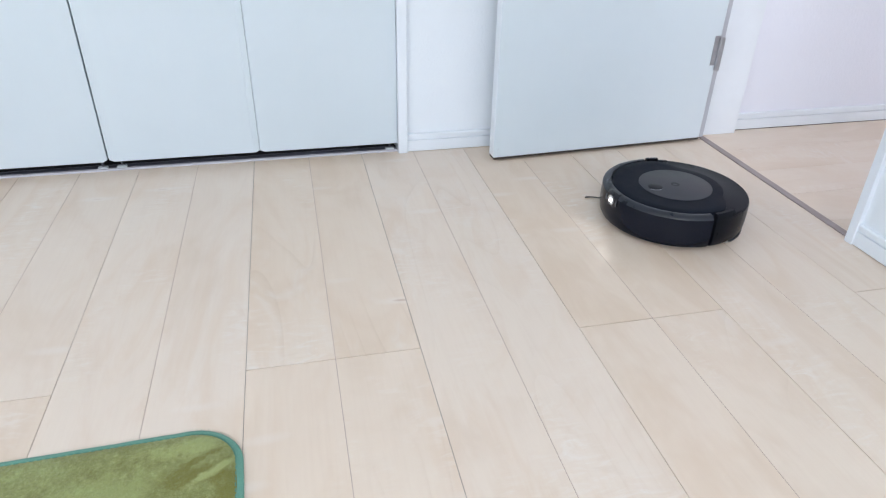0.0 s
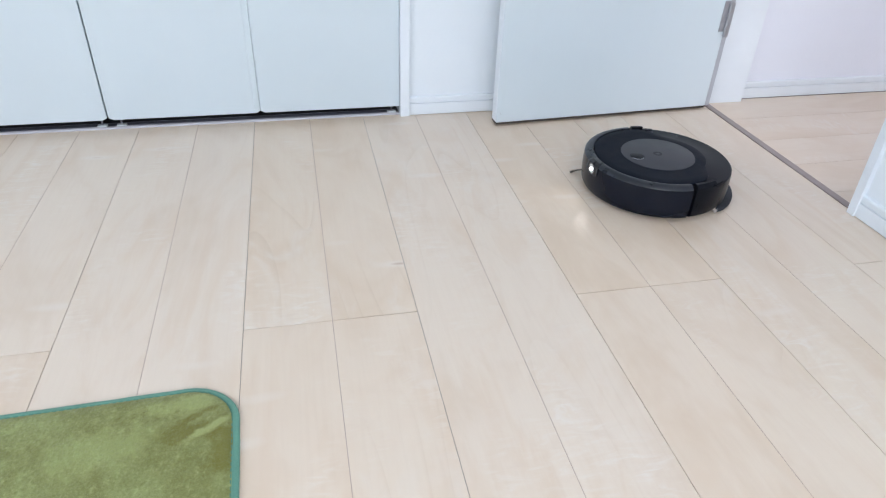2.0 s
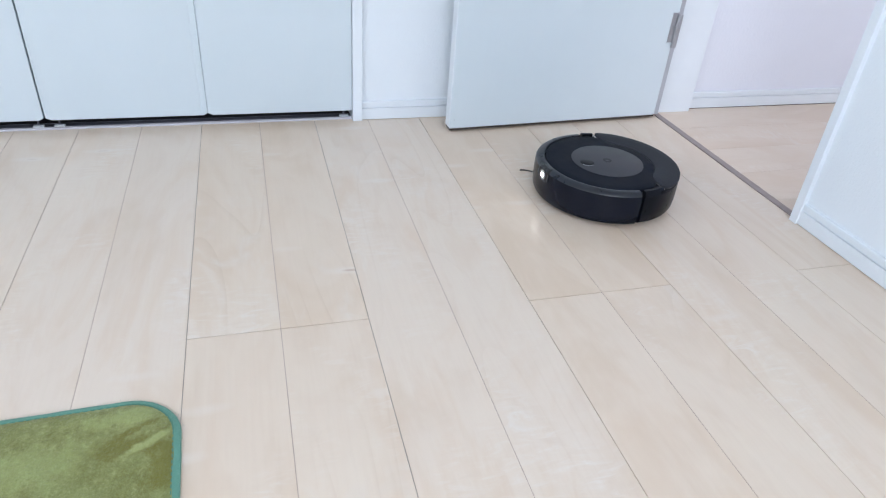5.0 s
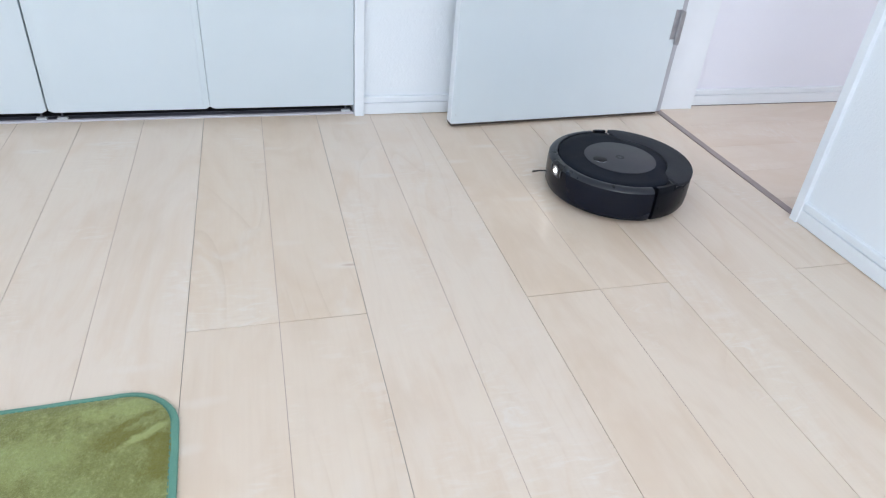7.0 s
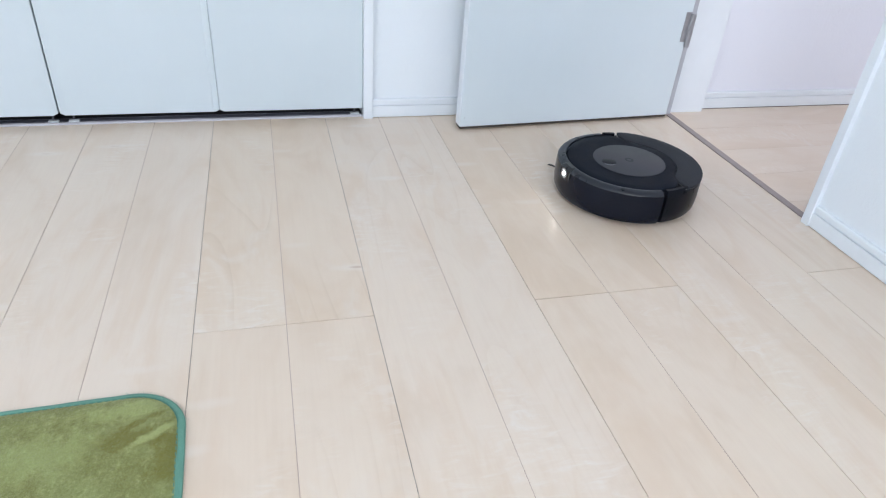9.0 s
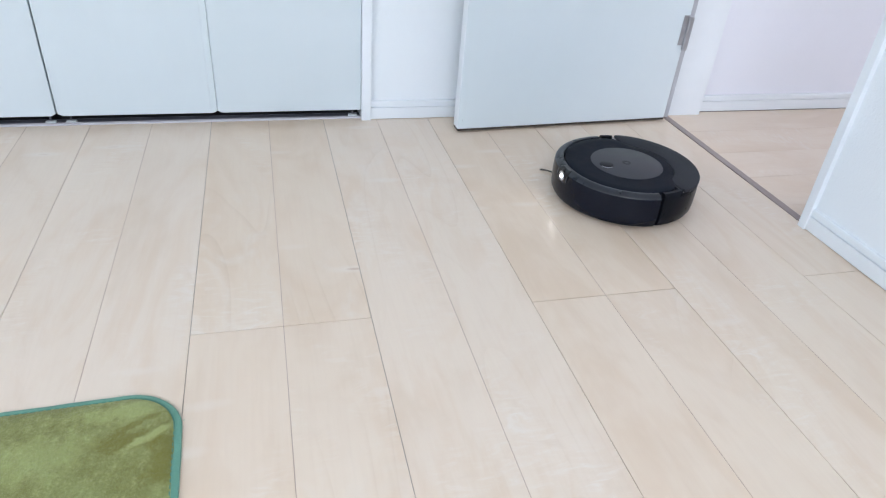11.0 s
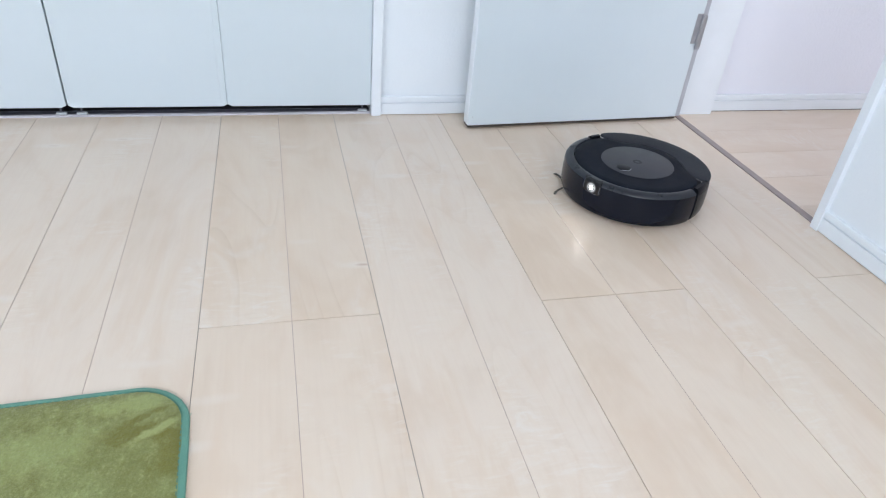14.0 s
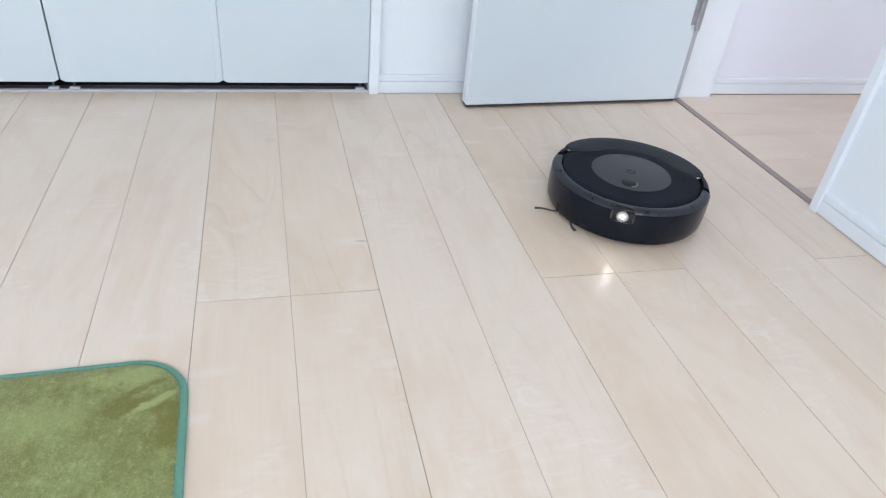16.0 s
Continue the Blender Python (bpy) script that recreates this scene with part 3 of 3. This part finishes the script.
def make_rug():
    rug = tagged(new("rug"), "olive green plush rug with teal bound edge", "rug")
    rug.matrix_world = pose(0.000, -0.1300, 0.0, 0, 0, 1.7)
    w, d, r = 1.25, 1.75, 0.078
    # the pile, domed a little and uneven
    bm = bmesh.new()
    step = 0.0125
    nx, ny = int(w / step), int(d / step)
    grid = {}
    for i in range(nx + 1):
        for j in range(ny + 1):
            x, y = -w + w * i / nx, -d + d * j / ny
            ix, iy = min(max(x, -w + r), -r), min(max(y, -d + r), -r)
            over = math.hypot(x - ix, y - iy)
            if over > r - 0.007:
                if over > r + 0.022:
                    continue
                k = (r - 0.007) / over
                x, y = ix + (x - ix) * k, iy + (y - iy) * k
                over = r - 0.007
            soft = min(1.0, max(0.0, r - over - 0.006) / 0.012)
            z = 0.0058 + 0.0052 * soft + 0.0011 * noise.noise((x * 22, y * 22, 0.3)) * soft + 0.0005 * noise.noise((x * 70, y * 70, 1.3)) * soft
            grid[i, j] = bm.verts.new((x, y, z))
    for i in range(nx):
        for j in range(ny):
            q = [grid.get(k) for k in ((i, j), (i + 1, j), (i + 1, j + 1), (i, j + 1))]
            if all(q) and len({tuple(round(c, 6) for c in v.co) for v in q}) == 4:
                try:
                    bm.faces.new(q)
                except ValueError:
                    pass
    bmesh.ops.remove_doubles(bm, verts=bm.verts[:], dist=0.0004)
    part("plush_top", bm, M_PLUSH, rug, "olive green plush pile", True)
    # backing
    outline = rounded_rect(w, d, r)
    bm = bmesh.new()
    lo = [bm.verts.new((x - nx_ * 0.006, y - ny_ * 0.006, 0.0006)) for x, y, nx_, ny_ in outline]
    hi = [bm.verts.new((x - nx_ * 0.006, y - ny_ * 0.006, 0.0050)) for x, y, nx_, ny_ in outline]
    bm.faces.new(lo[::-1])
    bm.faces.new(hi)
    for i in range(len(lo)):
        j = (i + 1) % len(lo)
        bm.faces.new((lo[i], lo[j], hi[j], hi[i]))
    part("backing", bm, M_THREAD, rug)
    # binding tape, folded over the edge, slightly wavy
    dense = []
    n = len(outline)
    for i in range(n):
        a, b = outline[i], outline[(i + 1) % n]
        ln = math.hypot(b[0] - a[0], b[1] - a[1])
        m = max(1, int(ln / 0.02))
        for k in range(m):
            f = k / m
            dense.append(tuple(a[c] + (b[c] - a[c]) * f for c in range(4)))
    prof = [(0.0, 0.0004), (0.0012, 0.003), (0.0002, 0.0056), (-0.003, 0.0070), (-0.0066, 0.0074), (-0.0090, 0.0070), (-0.0100, 0.0056), (-0.0095, 0.0004)]
    bm = bmesh.new()
    loops = []
    for x, y, ex, ey in dense:
        wob = 0.0009 * noise.noise((x * 18, y * 18, 4.0))
        lift = 1 + 0.12 * noise.noise((x * 30, y * 30, 7.0))
        loops.append([bm.verts.new((x + ex * (o + wob), y + ey * (o + wob), z * lift)) for o, z in prof])
    for i in range(len(loops)):
        a, b = loops[i], loops[(i + 1) % len(loops)]
        for k in range(len(prof)):
            m = (k + 1) % len(prof)
            bm.faces.new((a[k], b[k], b[m], a[m]))
    bind = part("binding", bm, M_BIND, rug, "teal woven binding tape", True)
    # seam thread along the inner edge of the tape
    bm = bmesh.new()
    for i in range(0, len(dense)):
        x, y, ex, ey = dense[i]
        px, py = x - ex * 0.0097, y - ey * 0.0097
        tx, ty = -ey, ex
        for s in (0.0, 0.010):
            box_m = Matrix.Translation((px + tx * s, py + ty * s, 0.0076)) @ Matrix.Rotation(math.atan2(ty, tx), 4, "Z") @ Matrix.Diagonal((0.0062, 0.0014, 0.0012, 1))
            bmesh.ops.create_cube(bm, size=1, matrix=box_m)
    tagged(part("seam", bm, M_THREAD, bind, "dark green seam stitches"), kind="stuff")
    # loose fibres along the tape
    rng = random.Random(11)
    verts, faces = [], []
    for _ in range(6500):
        x, y, ex, ey = dense[rng.randrange(len(dense))]
        k = rng.uniform(0, 0.02)
        x, y = x - ey * k, y + ex * k
        o, z = prof[rng.randrange(1, 7)]
        x, y, z = x + ex * (o - 0.0008), y + ey * (o - 0.0008), max(0.001, z - 0.0006)
        turn, ln = rng.uniform(-1.2, 1.2), rng.uniform(0.002, 0.0048)
        dx, dy = ex * math.cos(turn) - ey * math.sin(turn), ex * math.sin(turn) + ey * math.cos(turn)
        if o < -0.006:
            dx, dy = -dx, -dy
        up = rng.uniform(-0.1, 0.7) * ln
        w = 0.00016
        b = len(verts)
        verts += [(x - dy * w, y + dx * w, z), (x + dy * w, y - dx * w, z), (x + dx * ln, y + dy * ln, max(0.0006, z + up))]
        faces.append((b, b + 1, b + 2))
    me = bpy.data.meshes.new("fuzz")
    me.from_pydata(verts, [], faces)
    me.materials.append(M_BIND)
    fuzz = new("fuzz", me)
    fuzz.parent = bind
    tagged(fuzz, "loose teal fibres along the tape", kind="stuff")
    return rug


rug = make_rug()


# ---- robot vacuum; its own space: forward is +x, floor at z 0 ----
robot = tagged(new("robot_vacuum"), "black round robot vacuum with a mop pad on arms", "robot vacuum")
TOPZ = 0.0885
wall_front = [(0.140, 0.0075), (0.1575, 0.0078), (0.1642, 0.0112), (0.1680, 0.0188), (0.1695, 0.034), (0.1698, 0.052), (0.1695, 0.070), (0.1687, 0.0803)]
bm = lathe(wall_front + [(0.1600, 0.0803), (0.140, 0.060)], -94.5, 85.5, 72)
bumper = part("bumper", bm, M_BUMP, robot, "glossy black front bumper", True)
rim = [(0.1686, 0.0805), (0.1676, 0.0828), (0.1652, 0.0854), (0.1614, 0.0876), (0.1562, 0.0889), (0.1510, 0.0890), (0.1496, 0.0885), (0.1490, 0.0870), (0.1490, 0.0785)]
part("bumper_rim", lathe(rim, -94.5, 85.5, 72), M_RIM, bumper, "sloped bumper rim, its sheen painted lighter", True)
# rear shell, a shelf behind to carry the pad
rear = [(0.100, 0.009), (0.1555, 0.009), (0.1642, 0.0126), (0.1678, 0.0202), (0.1692, 0.036), (0.1694, 0.050), (0.1692, 0.070), (0.1682, 0.0788), (0.1655, 0.0808), (0.126, 0.0812), (0.116, 0.0838), (0.100, 0.0838)]
body = part("body", lathe(rear, 118, 242, 64), M_SHELL, robot, "black rear shell with a shelf for the pad", True)
shoulder = [(0.100, 0.009), (0.1555, 0.009), (0.1642, 0.0126), (0.1678, 0.0202), (0.1692, 0.036), (0.1694, 0.050), (0.1692, 0.066), (0.1680, 0.0775), (0.1610, 0.0812), (0.100, 0.0812)]
part("shoulder", lathe(shoulder, 88.2, 118, 12), M_SHELL, body, smooth=True)
part("shoulder", lathe(shoulder, 242, 262.8, 12), M_SHELL, body, smooth=True)
part("chassis", disc(0.1480, 0.0085, 0.060, 0.003), M_SHELL, robot, "black underside", True)
for s in (1, -1):
    cap = [(0.1530, 0.0790), (0.1672, 0.0768), (0.1666, 0.0820), (0.1636, 0.0878), (0.1605, 0.0904), (0.1530, 0.0904)]
    part("arm_cover", lathe(cap, s * (89 if s > 0 else 97.5), s * 108, 10), M_SHELL, body, smooth=True)
    low = [(0.1530, 0.0790), (0.1674, 0.0768), (0.1668, 0.0810), (0.1640, 0.0832), (0.1530, 0.0832)]
    part("arm_cover", lathe(low, s * 108.4, s * 117.5, 6), M_SHELL, body, smooth=True)
# top cover: round in front, cut to a smaller round behind
def cover_radius(a):
    a = abs((a + 180) % 360 - 180)
    k = min(1.0, max(0.0, (a - 99) / 36))
    k = k * k * (3 - 2 * k)
    return 0.1466 + (0.1104 - 0.1466) * k
bm = bmesh.new()
N = 144
rings = []
for inset, z in ((0.0, 0.070), (0.0, TOPZ - 0.0022), (0.0007, TOPZ - 0.0009), (0.0022, TOPZ - 0.0002), (0.020, TOPZ)):
    rings.append([bm.verts.new(((cover_radius(360 * k / N) - inset) * math.cos(2 * math.pi * k / N), (cover_radius(360 * k / N) - inset) * math.sin(2 * math.pi * k / N), z)) for k in range(N)])
for a, b in zip(rings, rings[1:]):
    for k in range(N):
        bm.faces.new((a[k], a[(k + 1) % N], b[(k + 1) % N], b[k]))
bm.faces.new(rings[-1])
bm.faces.new(rings[0][::-1])
part("top_cover", bm, M_TOP, robot, "matte black top cover", True)
plate = part("control_plate", disc(0.0850, TOPZ + 0.0002, TOPZ + 0.0011, 0.0005), M_PLATE, robot, "smoked grey round control plate", True)
part("button", disc(0.0165, TOPZ + 0.0012, TOPZ + 0.0019, 0.0005, 0.055, 0.0, 40), M_BUTTON, plate, "round dark clean button", True)
# light grey arc on one side: a glint painted on the button's edge
bm = lathe([(0.0165, TOPZ + 0.0012), (0.0171, TOPZ + 0.0012), (0.0171, TOPZ + 0.0017), (0.0165, TOPZ + 0.0017)], 20, 120, 20)
bmesh.ops.translate(bm, verts=bm.verts[:], vec=(0.055, 0, 0))
part("button_glint", bm, M_SEAL, plate, "thin light arc painted as a glint")
bm = lathe([(0.0048, TOPZ + 0.0012), (0.0105, TOPZ + 0.0012), (0.0105, TOPZ + 0.0014), (0.0048, TOPZ + 0.0014)], 0, 359.9, 40)
part("mark", bm, M_MARK, plate, "dark ring mark")
# lens window with its lamp
def window_round(r0, r1, half, steps=14):
    """A window bent round the bumper with rounded upper corners: (angle, low, high) columns."""
    bm = bmesh.new()
    cols = []
    for k in range(steps + 1):
        u = -1 + 2 * k / steps
        edge = max(0.0, abs(u) - 0.62) / 0.38
        drop = 1 - math.sqrt(max(0.0, 1 - edge * edge))
        cols.append((radians(half * u), 0.0575 + 0.004 * drop, 0.0892 - 0.009 * drop))
    def ring(i, q):
        a, lo, hi = q
        pts = ((r0, lo), (r1, lo + 0.0006), (r1 + 0.0002, 0.066), (r1 - 0.0004, min(hi, 0.0806)), (r1 - 0.0030, min(hi, 0.0862)), (r1 - 0.0090, min(hi + 0.0006, 0.0896)), (r0 - 0.012, min(hi, 0.0890)))
        return [(r * math.cos(a), r * math.sin(a), z) for r, z in pts]
    return sweep(bm, cols, ring)


lens = part("lens_window", window_round(0.1650, 0.1706, 8.1), M_LENS, robot, "glossy dark camera window", True)
for s in (1, -1):
    part("window_bezel", lathe([(0.1690, 0.0628), (0.1722, 0.0633), (0.1724, 0.0703), (0.1716, 0.0788), (0.1690, 0.0793)], s * 6.9, s * 7.35, 2), M_BEZEL, lens, "bright clear edge of the window")
part("window_bezel", lathe([(0.1690, 0.0582), (0.1718, 0.0586), (0.1718, 0.0594), (0.1690, 0.0598)], -4.6, 4.6, 10), M_BEZEL, lens, "bright clear edge of the window")
LAMP = Matrix.Translation((0.1704, 0, 0.0712)) @ Matrix.Rotation(radians(90), 4, "Y")
led = disc(0.0038, 0, 0.0012, 0.0004, n=24)
bmesh.ops.transform(led, matrix=LAMP, verts=led.verts[:])
# added disc that carries the painted halo
halo = disc(0.0135, -0.0012, 0.0006, 0.0003, n=32)
bmesh.ops.transform(halo, matrix=LAMP, verts=halo.verts[:])
part("halo_disc", halo, M_HALO, lens, "glow painted round the lamp for its halo", True)
part("led", led, M_LED, lens, "lit white lamp", True)
# added ring, not a known part: cuts the lamp's light to the sides
beam_ring = lathe([(0.0064, 0.0), (0.0074, 0.0), (0.0072, 0.0024), (0.0066, 0.0024)], 0, 359.9, 32)
bmesh.ops.transform(beam_ring, matrix=LAMP, verts=beam_ring.verts[:])
part("beam_ring_added", beam_ring, M_LENS, lens, "added dark ring to narrow the lamp beam", True)
eye_bm = disc(0.0042, 0, 0.0015, 0.0004, n=20)
bmesh.ops.transform(eye_bm, matrix=Matrix.Translation((0.1672, 0, 0.0856)) @ Matrix.Rotation(radians(52), 4, "Y"), verts=eye_bm.verts[:])
part("camera_eye", eye_bm, M_LENS, lens, smooth=True)
# wheels carry it on the floor
for y in (0.105, -0.105):
    bm = bmesh.new()
    bmesh.ops.create_cone(bm, cap_ends=True, segments=32, radius1=0.034, radius2=0.034, depth=0.018, matrix=Matrix.Translation((0, y, 0.034)) @ Matrix.Rotation(radians(90), 4, "X"))
    part("wheel", bm, M_BRUSH, robot, "black rubber drive wheel", True)
bm = bmesh.new()
bmesh.ops.create_uvsphere(bm, u_segments=16, v_segments=10, radius=0.014, matrix=Matrix.Translation((0.12, 0, 0.014)))
part("caster", bm, M_BRUSH, robot, "", True)

# mop pad: a crescent plate with cloth below; its space is the robot's with the ends' line at x -0.055, z 0.086
pad = tagged(new("mop_pad"), "dark grey crescent mop pad")
pad.parent = robot
def crescent(z0, z1, grow, bevel, inner):
    n = 40
    path = []
    for k in range(n + 1):
        u = -1 + 2 * k / n
        a = radians(180 + 69 * u)
        taper = min(1.0, (1 - abs(u)) / 0.27)
        half = 0.0285 * math.sqrt(max(0.02, taper * (2 - taper))) + grow
        path.append((a, 0.1405 + (0.0285 + grow - half) * 0.75, half))
    def ring(i, q):
        a, rc, h = q
        pts = [(rc - h + bevel, z0), (rc + h - bevel, z0), (rc + h, z0 + bevel * 0.6), (rc + h, z1 - bevel), (rc + h - bevel * 0.7, z1 - bevel * 0.25), (rc + h - bevel * 1.6, z1), (rc + h * 0.2, z1 + 0.0004), (rc - h * 0.5, z1 - inner * 0.4), (rc - h + bevel, z1 - inner), (rc - h, z1 - inner - bevel * 0.6), (rc - h, z0 + bevel * 0.4)]
        # the plate falls a little towards the rear
        return [(r * math.cos(a) + 0.055, r * math.sin(a), z - 0.086 - 0.045 * (r - 0.112)) for r, z in pts]
    return sweep(bmesh.new(), path, ring)
plate_bm = crescent(0.0862, 0.0930, 0.0005, 0.0018, 0.0036)
part("pad_plate", plate_bm, M_PADTOP, pad, "slate grey pad holder", True)
part("pad_cloth", crescent(0.0836, 0.0860, -0.0012, 0.0009, 0.0004), M_CLOTH, pad, "grey microfibre cloth", True)
arms = []
for s in (1, -1):
    bm = bmesh.new()
    path = [(0.0, 0.0), (-0.030, 0.0), (-0.052, 0.0045), (-0.066, -0.001)]
    sweep(bm, path, lambda i, q: [(q[0], y, q[1] + dz) for y, dz in ((-0.0018, -0.0032), (0.0018, -0.0032), (0.0018, 0.0032), (-0.0018, 0.0032))])
    box(bm, -0.0675, -0.0645, min(0, -s * 0.010), max(0, -s * 0.010), -0.003, 0.001, 0.0006)
    box(bm, -0.0672, -0.0648, -0.0024, 0.0024, -0.003, 0.0062, 0.0006)
    arms.append(part("lift_arm", bm, M_ARM, robot, "bare metal lift arm"))
# side brush with three bristle arms
brush = part("side_brush", disc(0.012, 0.0065, 0.0140, 0.003, n=20), M_BRUSH, robot, "dark three-armed side brush", True)
for k in range(3):
    a = radians(120 * k)
    bm = bmesh.new()
    path = [(0.010 + 0.0077 * j, 0.0022 * math.sin(j * 0.9), 0.0095 - 0.0009 * j) for j in range(8)]
    def ring(i, q):
        w = 0.0019 if i < 6 else 0.0030
        pts = [(q[0], q[1] - w, q[2] - 0.0011), (q[0], q[1] + w, q[2] - 0.0011), (q[0], q[1] + w, q[2] + 0.0011), (q[0], q[1] - w, q[2] + 0.0011)]
        return [(x * math.cos(a) - y * math.sin(a), x * math.sin(a) + y * math.cos(a), z) for x, y, z in pts]
    part("bristle", sweep(bm, path, ring), M_BRUSH, brush)


# ---- planks, last ----
def plank_mesh(length, width, strips, name="plank"):
    """A plank of two strips with eased edges; the strips are islands of their own."""
    verts, faces = [], []
    sw = width / strips
    gap, mid, b = 0.00045, 0.00055, 0.0003
    marks = []
    for k in range(strips):
        x0 = k * sw + (gap if k == 0 else mid)
        x1 = (k + 1) * sw - (gap if k == strips - 1 else mid)
        y0, y1 = 0.0008, length - 0.0008
        o = len(verts)
        for z, e in ((-0.0016, 0), (-b, 0), (0, b)):
            verts += [(x0 + e, y0 + e, z), (x1 - e, y0 + e, z), (x1 - e, y1 - e, z), (x0 + e, y1 - e, z)]
        for lv in (0, 4):
            for i in range(4):
                j = (i + 1) % 4
                faces.append((o + lv + i, o + lv + j, o + lv + 4 + j, o + lv + 4 + i))
        faces.append((o + 8, o + 9, o + 10, o + 11))
    for k in range(1, strips):
        o = len(verts)
        verts += [(k * sw - mid, 0.0008, -0.0006), (k * sw + mid, 0.0008, -0.0006), (k * sw + mid, length - 0.0008, -0.0006), (k * sw - mid, length - 0.0008, -0.0006)]
        marks.append(len(faces))
        faces.append((o, o + 1, o + 2, o + 3))
    me = bpy.data.meshes.new(name)
    me.from_pydata(verts, [], faces)
    me.materials.append(M_WOOD)
    me.materials.append(M_VEE)
    for f in marks:
        me.polygons[f].material_index = 1
    return me


PW, PL = 0.303, 1.818
cache = {}


def lay(parent, spans, across, flip):
    """Planks of one row; spans are the ends along the row."""
    for a, b in spans:
        key = round(b - a, 3)
        if key not in cache:
            cache[key] = plank_mesh(b - a, PW, 2)
        ob = new("plank", cache[key])
        ob.parent = parent
        ob.matrix_basis = pose(b, across, 0, 0, 0, 90) if flip else pose(across, a, 0)


def row_spans(first, lo, hi, keep=0.08):
    cuts = [lo] + [c for c in (first + PL * k for k in range(-4, 5)) if lo + keep < c < hi - keep] + [hi]
    return list(zip(cuts, cuts[1:]))


for k in range(-7, 5):
    y_end = 0.9078
    if k == 4:
        # narrower last row, cut at the doorway wall
        for a, b in row_spans(0.0, YS - 0.05, y_end):
            ob = new("plank", plank_mesh(b - a, 0.151, 1))
            ob.parent = floor_base
            ob.matrix_basis = pose(k * PW, a, 0)
    else:
        lay(floor_base, row_spans(0.0 if k % 2 == 0 else PL / 2, YS - 0.05, y_end), k * PW, False)
for k in range(-4, 2):
    y = 0.586 + (k - 1) * PW
    lay(hall_floor, row_spans(2.1 if k % 2 == 0 else 3.0, XE + 0.024, 3.45), y, True)

# ---- what moves ----
def motions():
    head = ((0, 0.9955, 0.374, 185), (0.3, 0.977, 0.374, 185), (0.5, 0.970, 0.374, 185), (1.0, 0.969, 0.374, 185), (1.5, 0.968, 0.374, 185), (1.7, 0.962, 0.374, 185), (2.0, 0.943, 0.375, 185.2),
            (2.3, 0.922, 0.376, 185.4), (2.5, 0.915, 0.377, 185.6), (3.0, 0.9095, 0.379, 185.8), (3.5, 0.908, 0.380, 186), (4.0, 0.9185, 0.380, 185.7), (4.2, 0.924, 0.380, 185.6), (4.8, 0.935, 0.379, 185.4), (5.8, 0.966, 0.377, 185), (6.3, 0.972, 0.3765, 185),
            (9.2, 0.972, 0.3770, 185), (13.0, 0.971, 0.3770, 185), (13.3, 0.971, 0.3770, 186), (13.5, 0.970, 0.3765, 188.5), (13.7, 0.970, 0.376, 195), (14.0, 0.9695, 0.375, 208.5), (14.5, 0.968, 0.371, 223), (15.0, 0.971, 0.3735, 236),
            (15.2, 0.970, 0.372, 238), (15.5, 0.950, 0.343, 239), (16.0, 0.8815, 0.232, 239.2))
    walk(robot, [(t, pose(x, y, 0, 0, 0, a)) for t, x, y, a in head])
    # the pad's ends and its tilt: under the body, out behind, over, onto the shelf
    lift = ((0, -0.052, 0.0085, 0), (1.6, -0.052, 0.0085, 0), (1.9, -0.070, 0.0085, 1), (2.3, -0.087, 0.0085, 4), (2.5, -0.100, 0.0085, 5), (2.7, -0.110, 0.009, 5), (2.9, -0.118, 0.012, 2), (3.1, -0.136, 0.028, -14), (3.2, -0.146, 0.055, -30),
            (3.3, -0.143, 0.080, -14), (3.5, -0.124, 0.103, -11), (3.7, -0.106, 0.103, -8), (3.9, -0.098, 0.101, -9), (4.2, -0.080, 0.096, -7), (4.6, -0.058, 0.087, -1), (5.0, -0.055, 0.086, 0), (16.0, -0.055, 0.086, 0))
    walk(pad, [(t, pose(x, 0, z, 0, a, 0)) for t, x, z, a in lift])
    for s, arm in zip((1, -1), arms):
        rows = []
        for t, x, z, a in lift:
            k = min(1.0, max(0.0, (t - 2.95) / 0.35))
            px, pz = -0.045, 0.032 + 0.044 * k
            ang = math.degrees(math.atan2(z - pz, px - x))
            c, q = math.cos(radians(ang)), math.sin(radians(ang))
            rows.append((t, pose(x + 0.066 * c, s * 0.1500, z - 0.003 - 0.066 * q, 0, ang, 0)))
        walk(arm, rows)
    # brush turns, in even steps
    aim = ((0, -35), (0.5, -82), (1.0, -136), (1.5, -195), (2.0, -240), (2.7, -278), (3.5, -390), (4.0, -430), (6.3, -640), (6.5, -675), (7.0, -731), (7.5, -780), (9.0, -1035), (9.2, -1060), (11.3, -1285), (11.5, -1310), (12.0, -1355), (12.5, -1395), (13.0, -1455), (13.5, -1505), (14.0, -1670), (14.5, -1723), (15.0, -1756), (15.5, -1862), (16.0, -1890))
    rows = []
    for (t0, a0), (t1, a1) in zip(aim, aim[1:]):
        n = max(1, math.ceil(abs(a1 - a0) / 60))
        rows += [(t0 + (t1 - t0) * i / n, a0 + (a1 - a0) * i / n) for i in range(n)]
    rows.append(aim[-1])
    walk(brush, [(t, pose(0.095, -0.115, 0, 0, 0, a)) for t, a in rows])


motions()
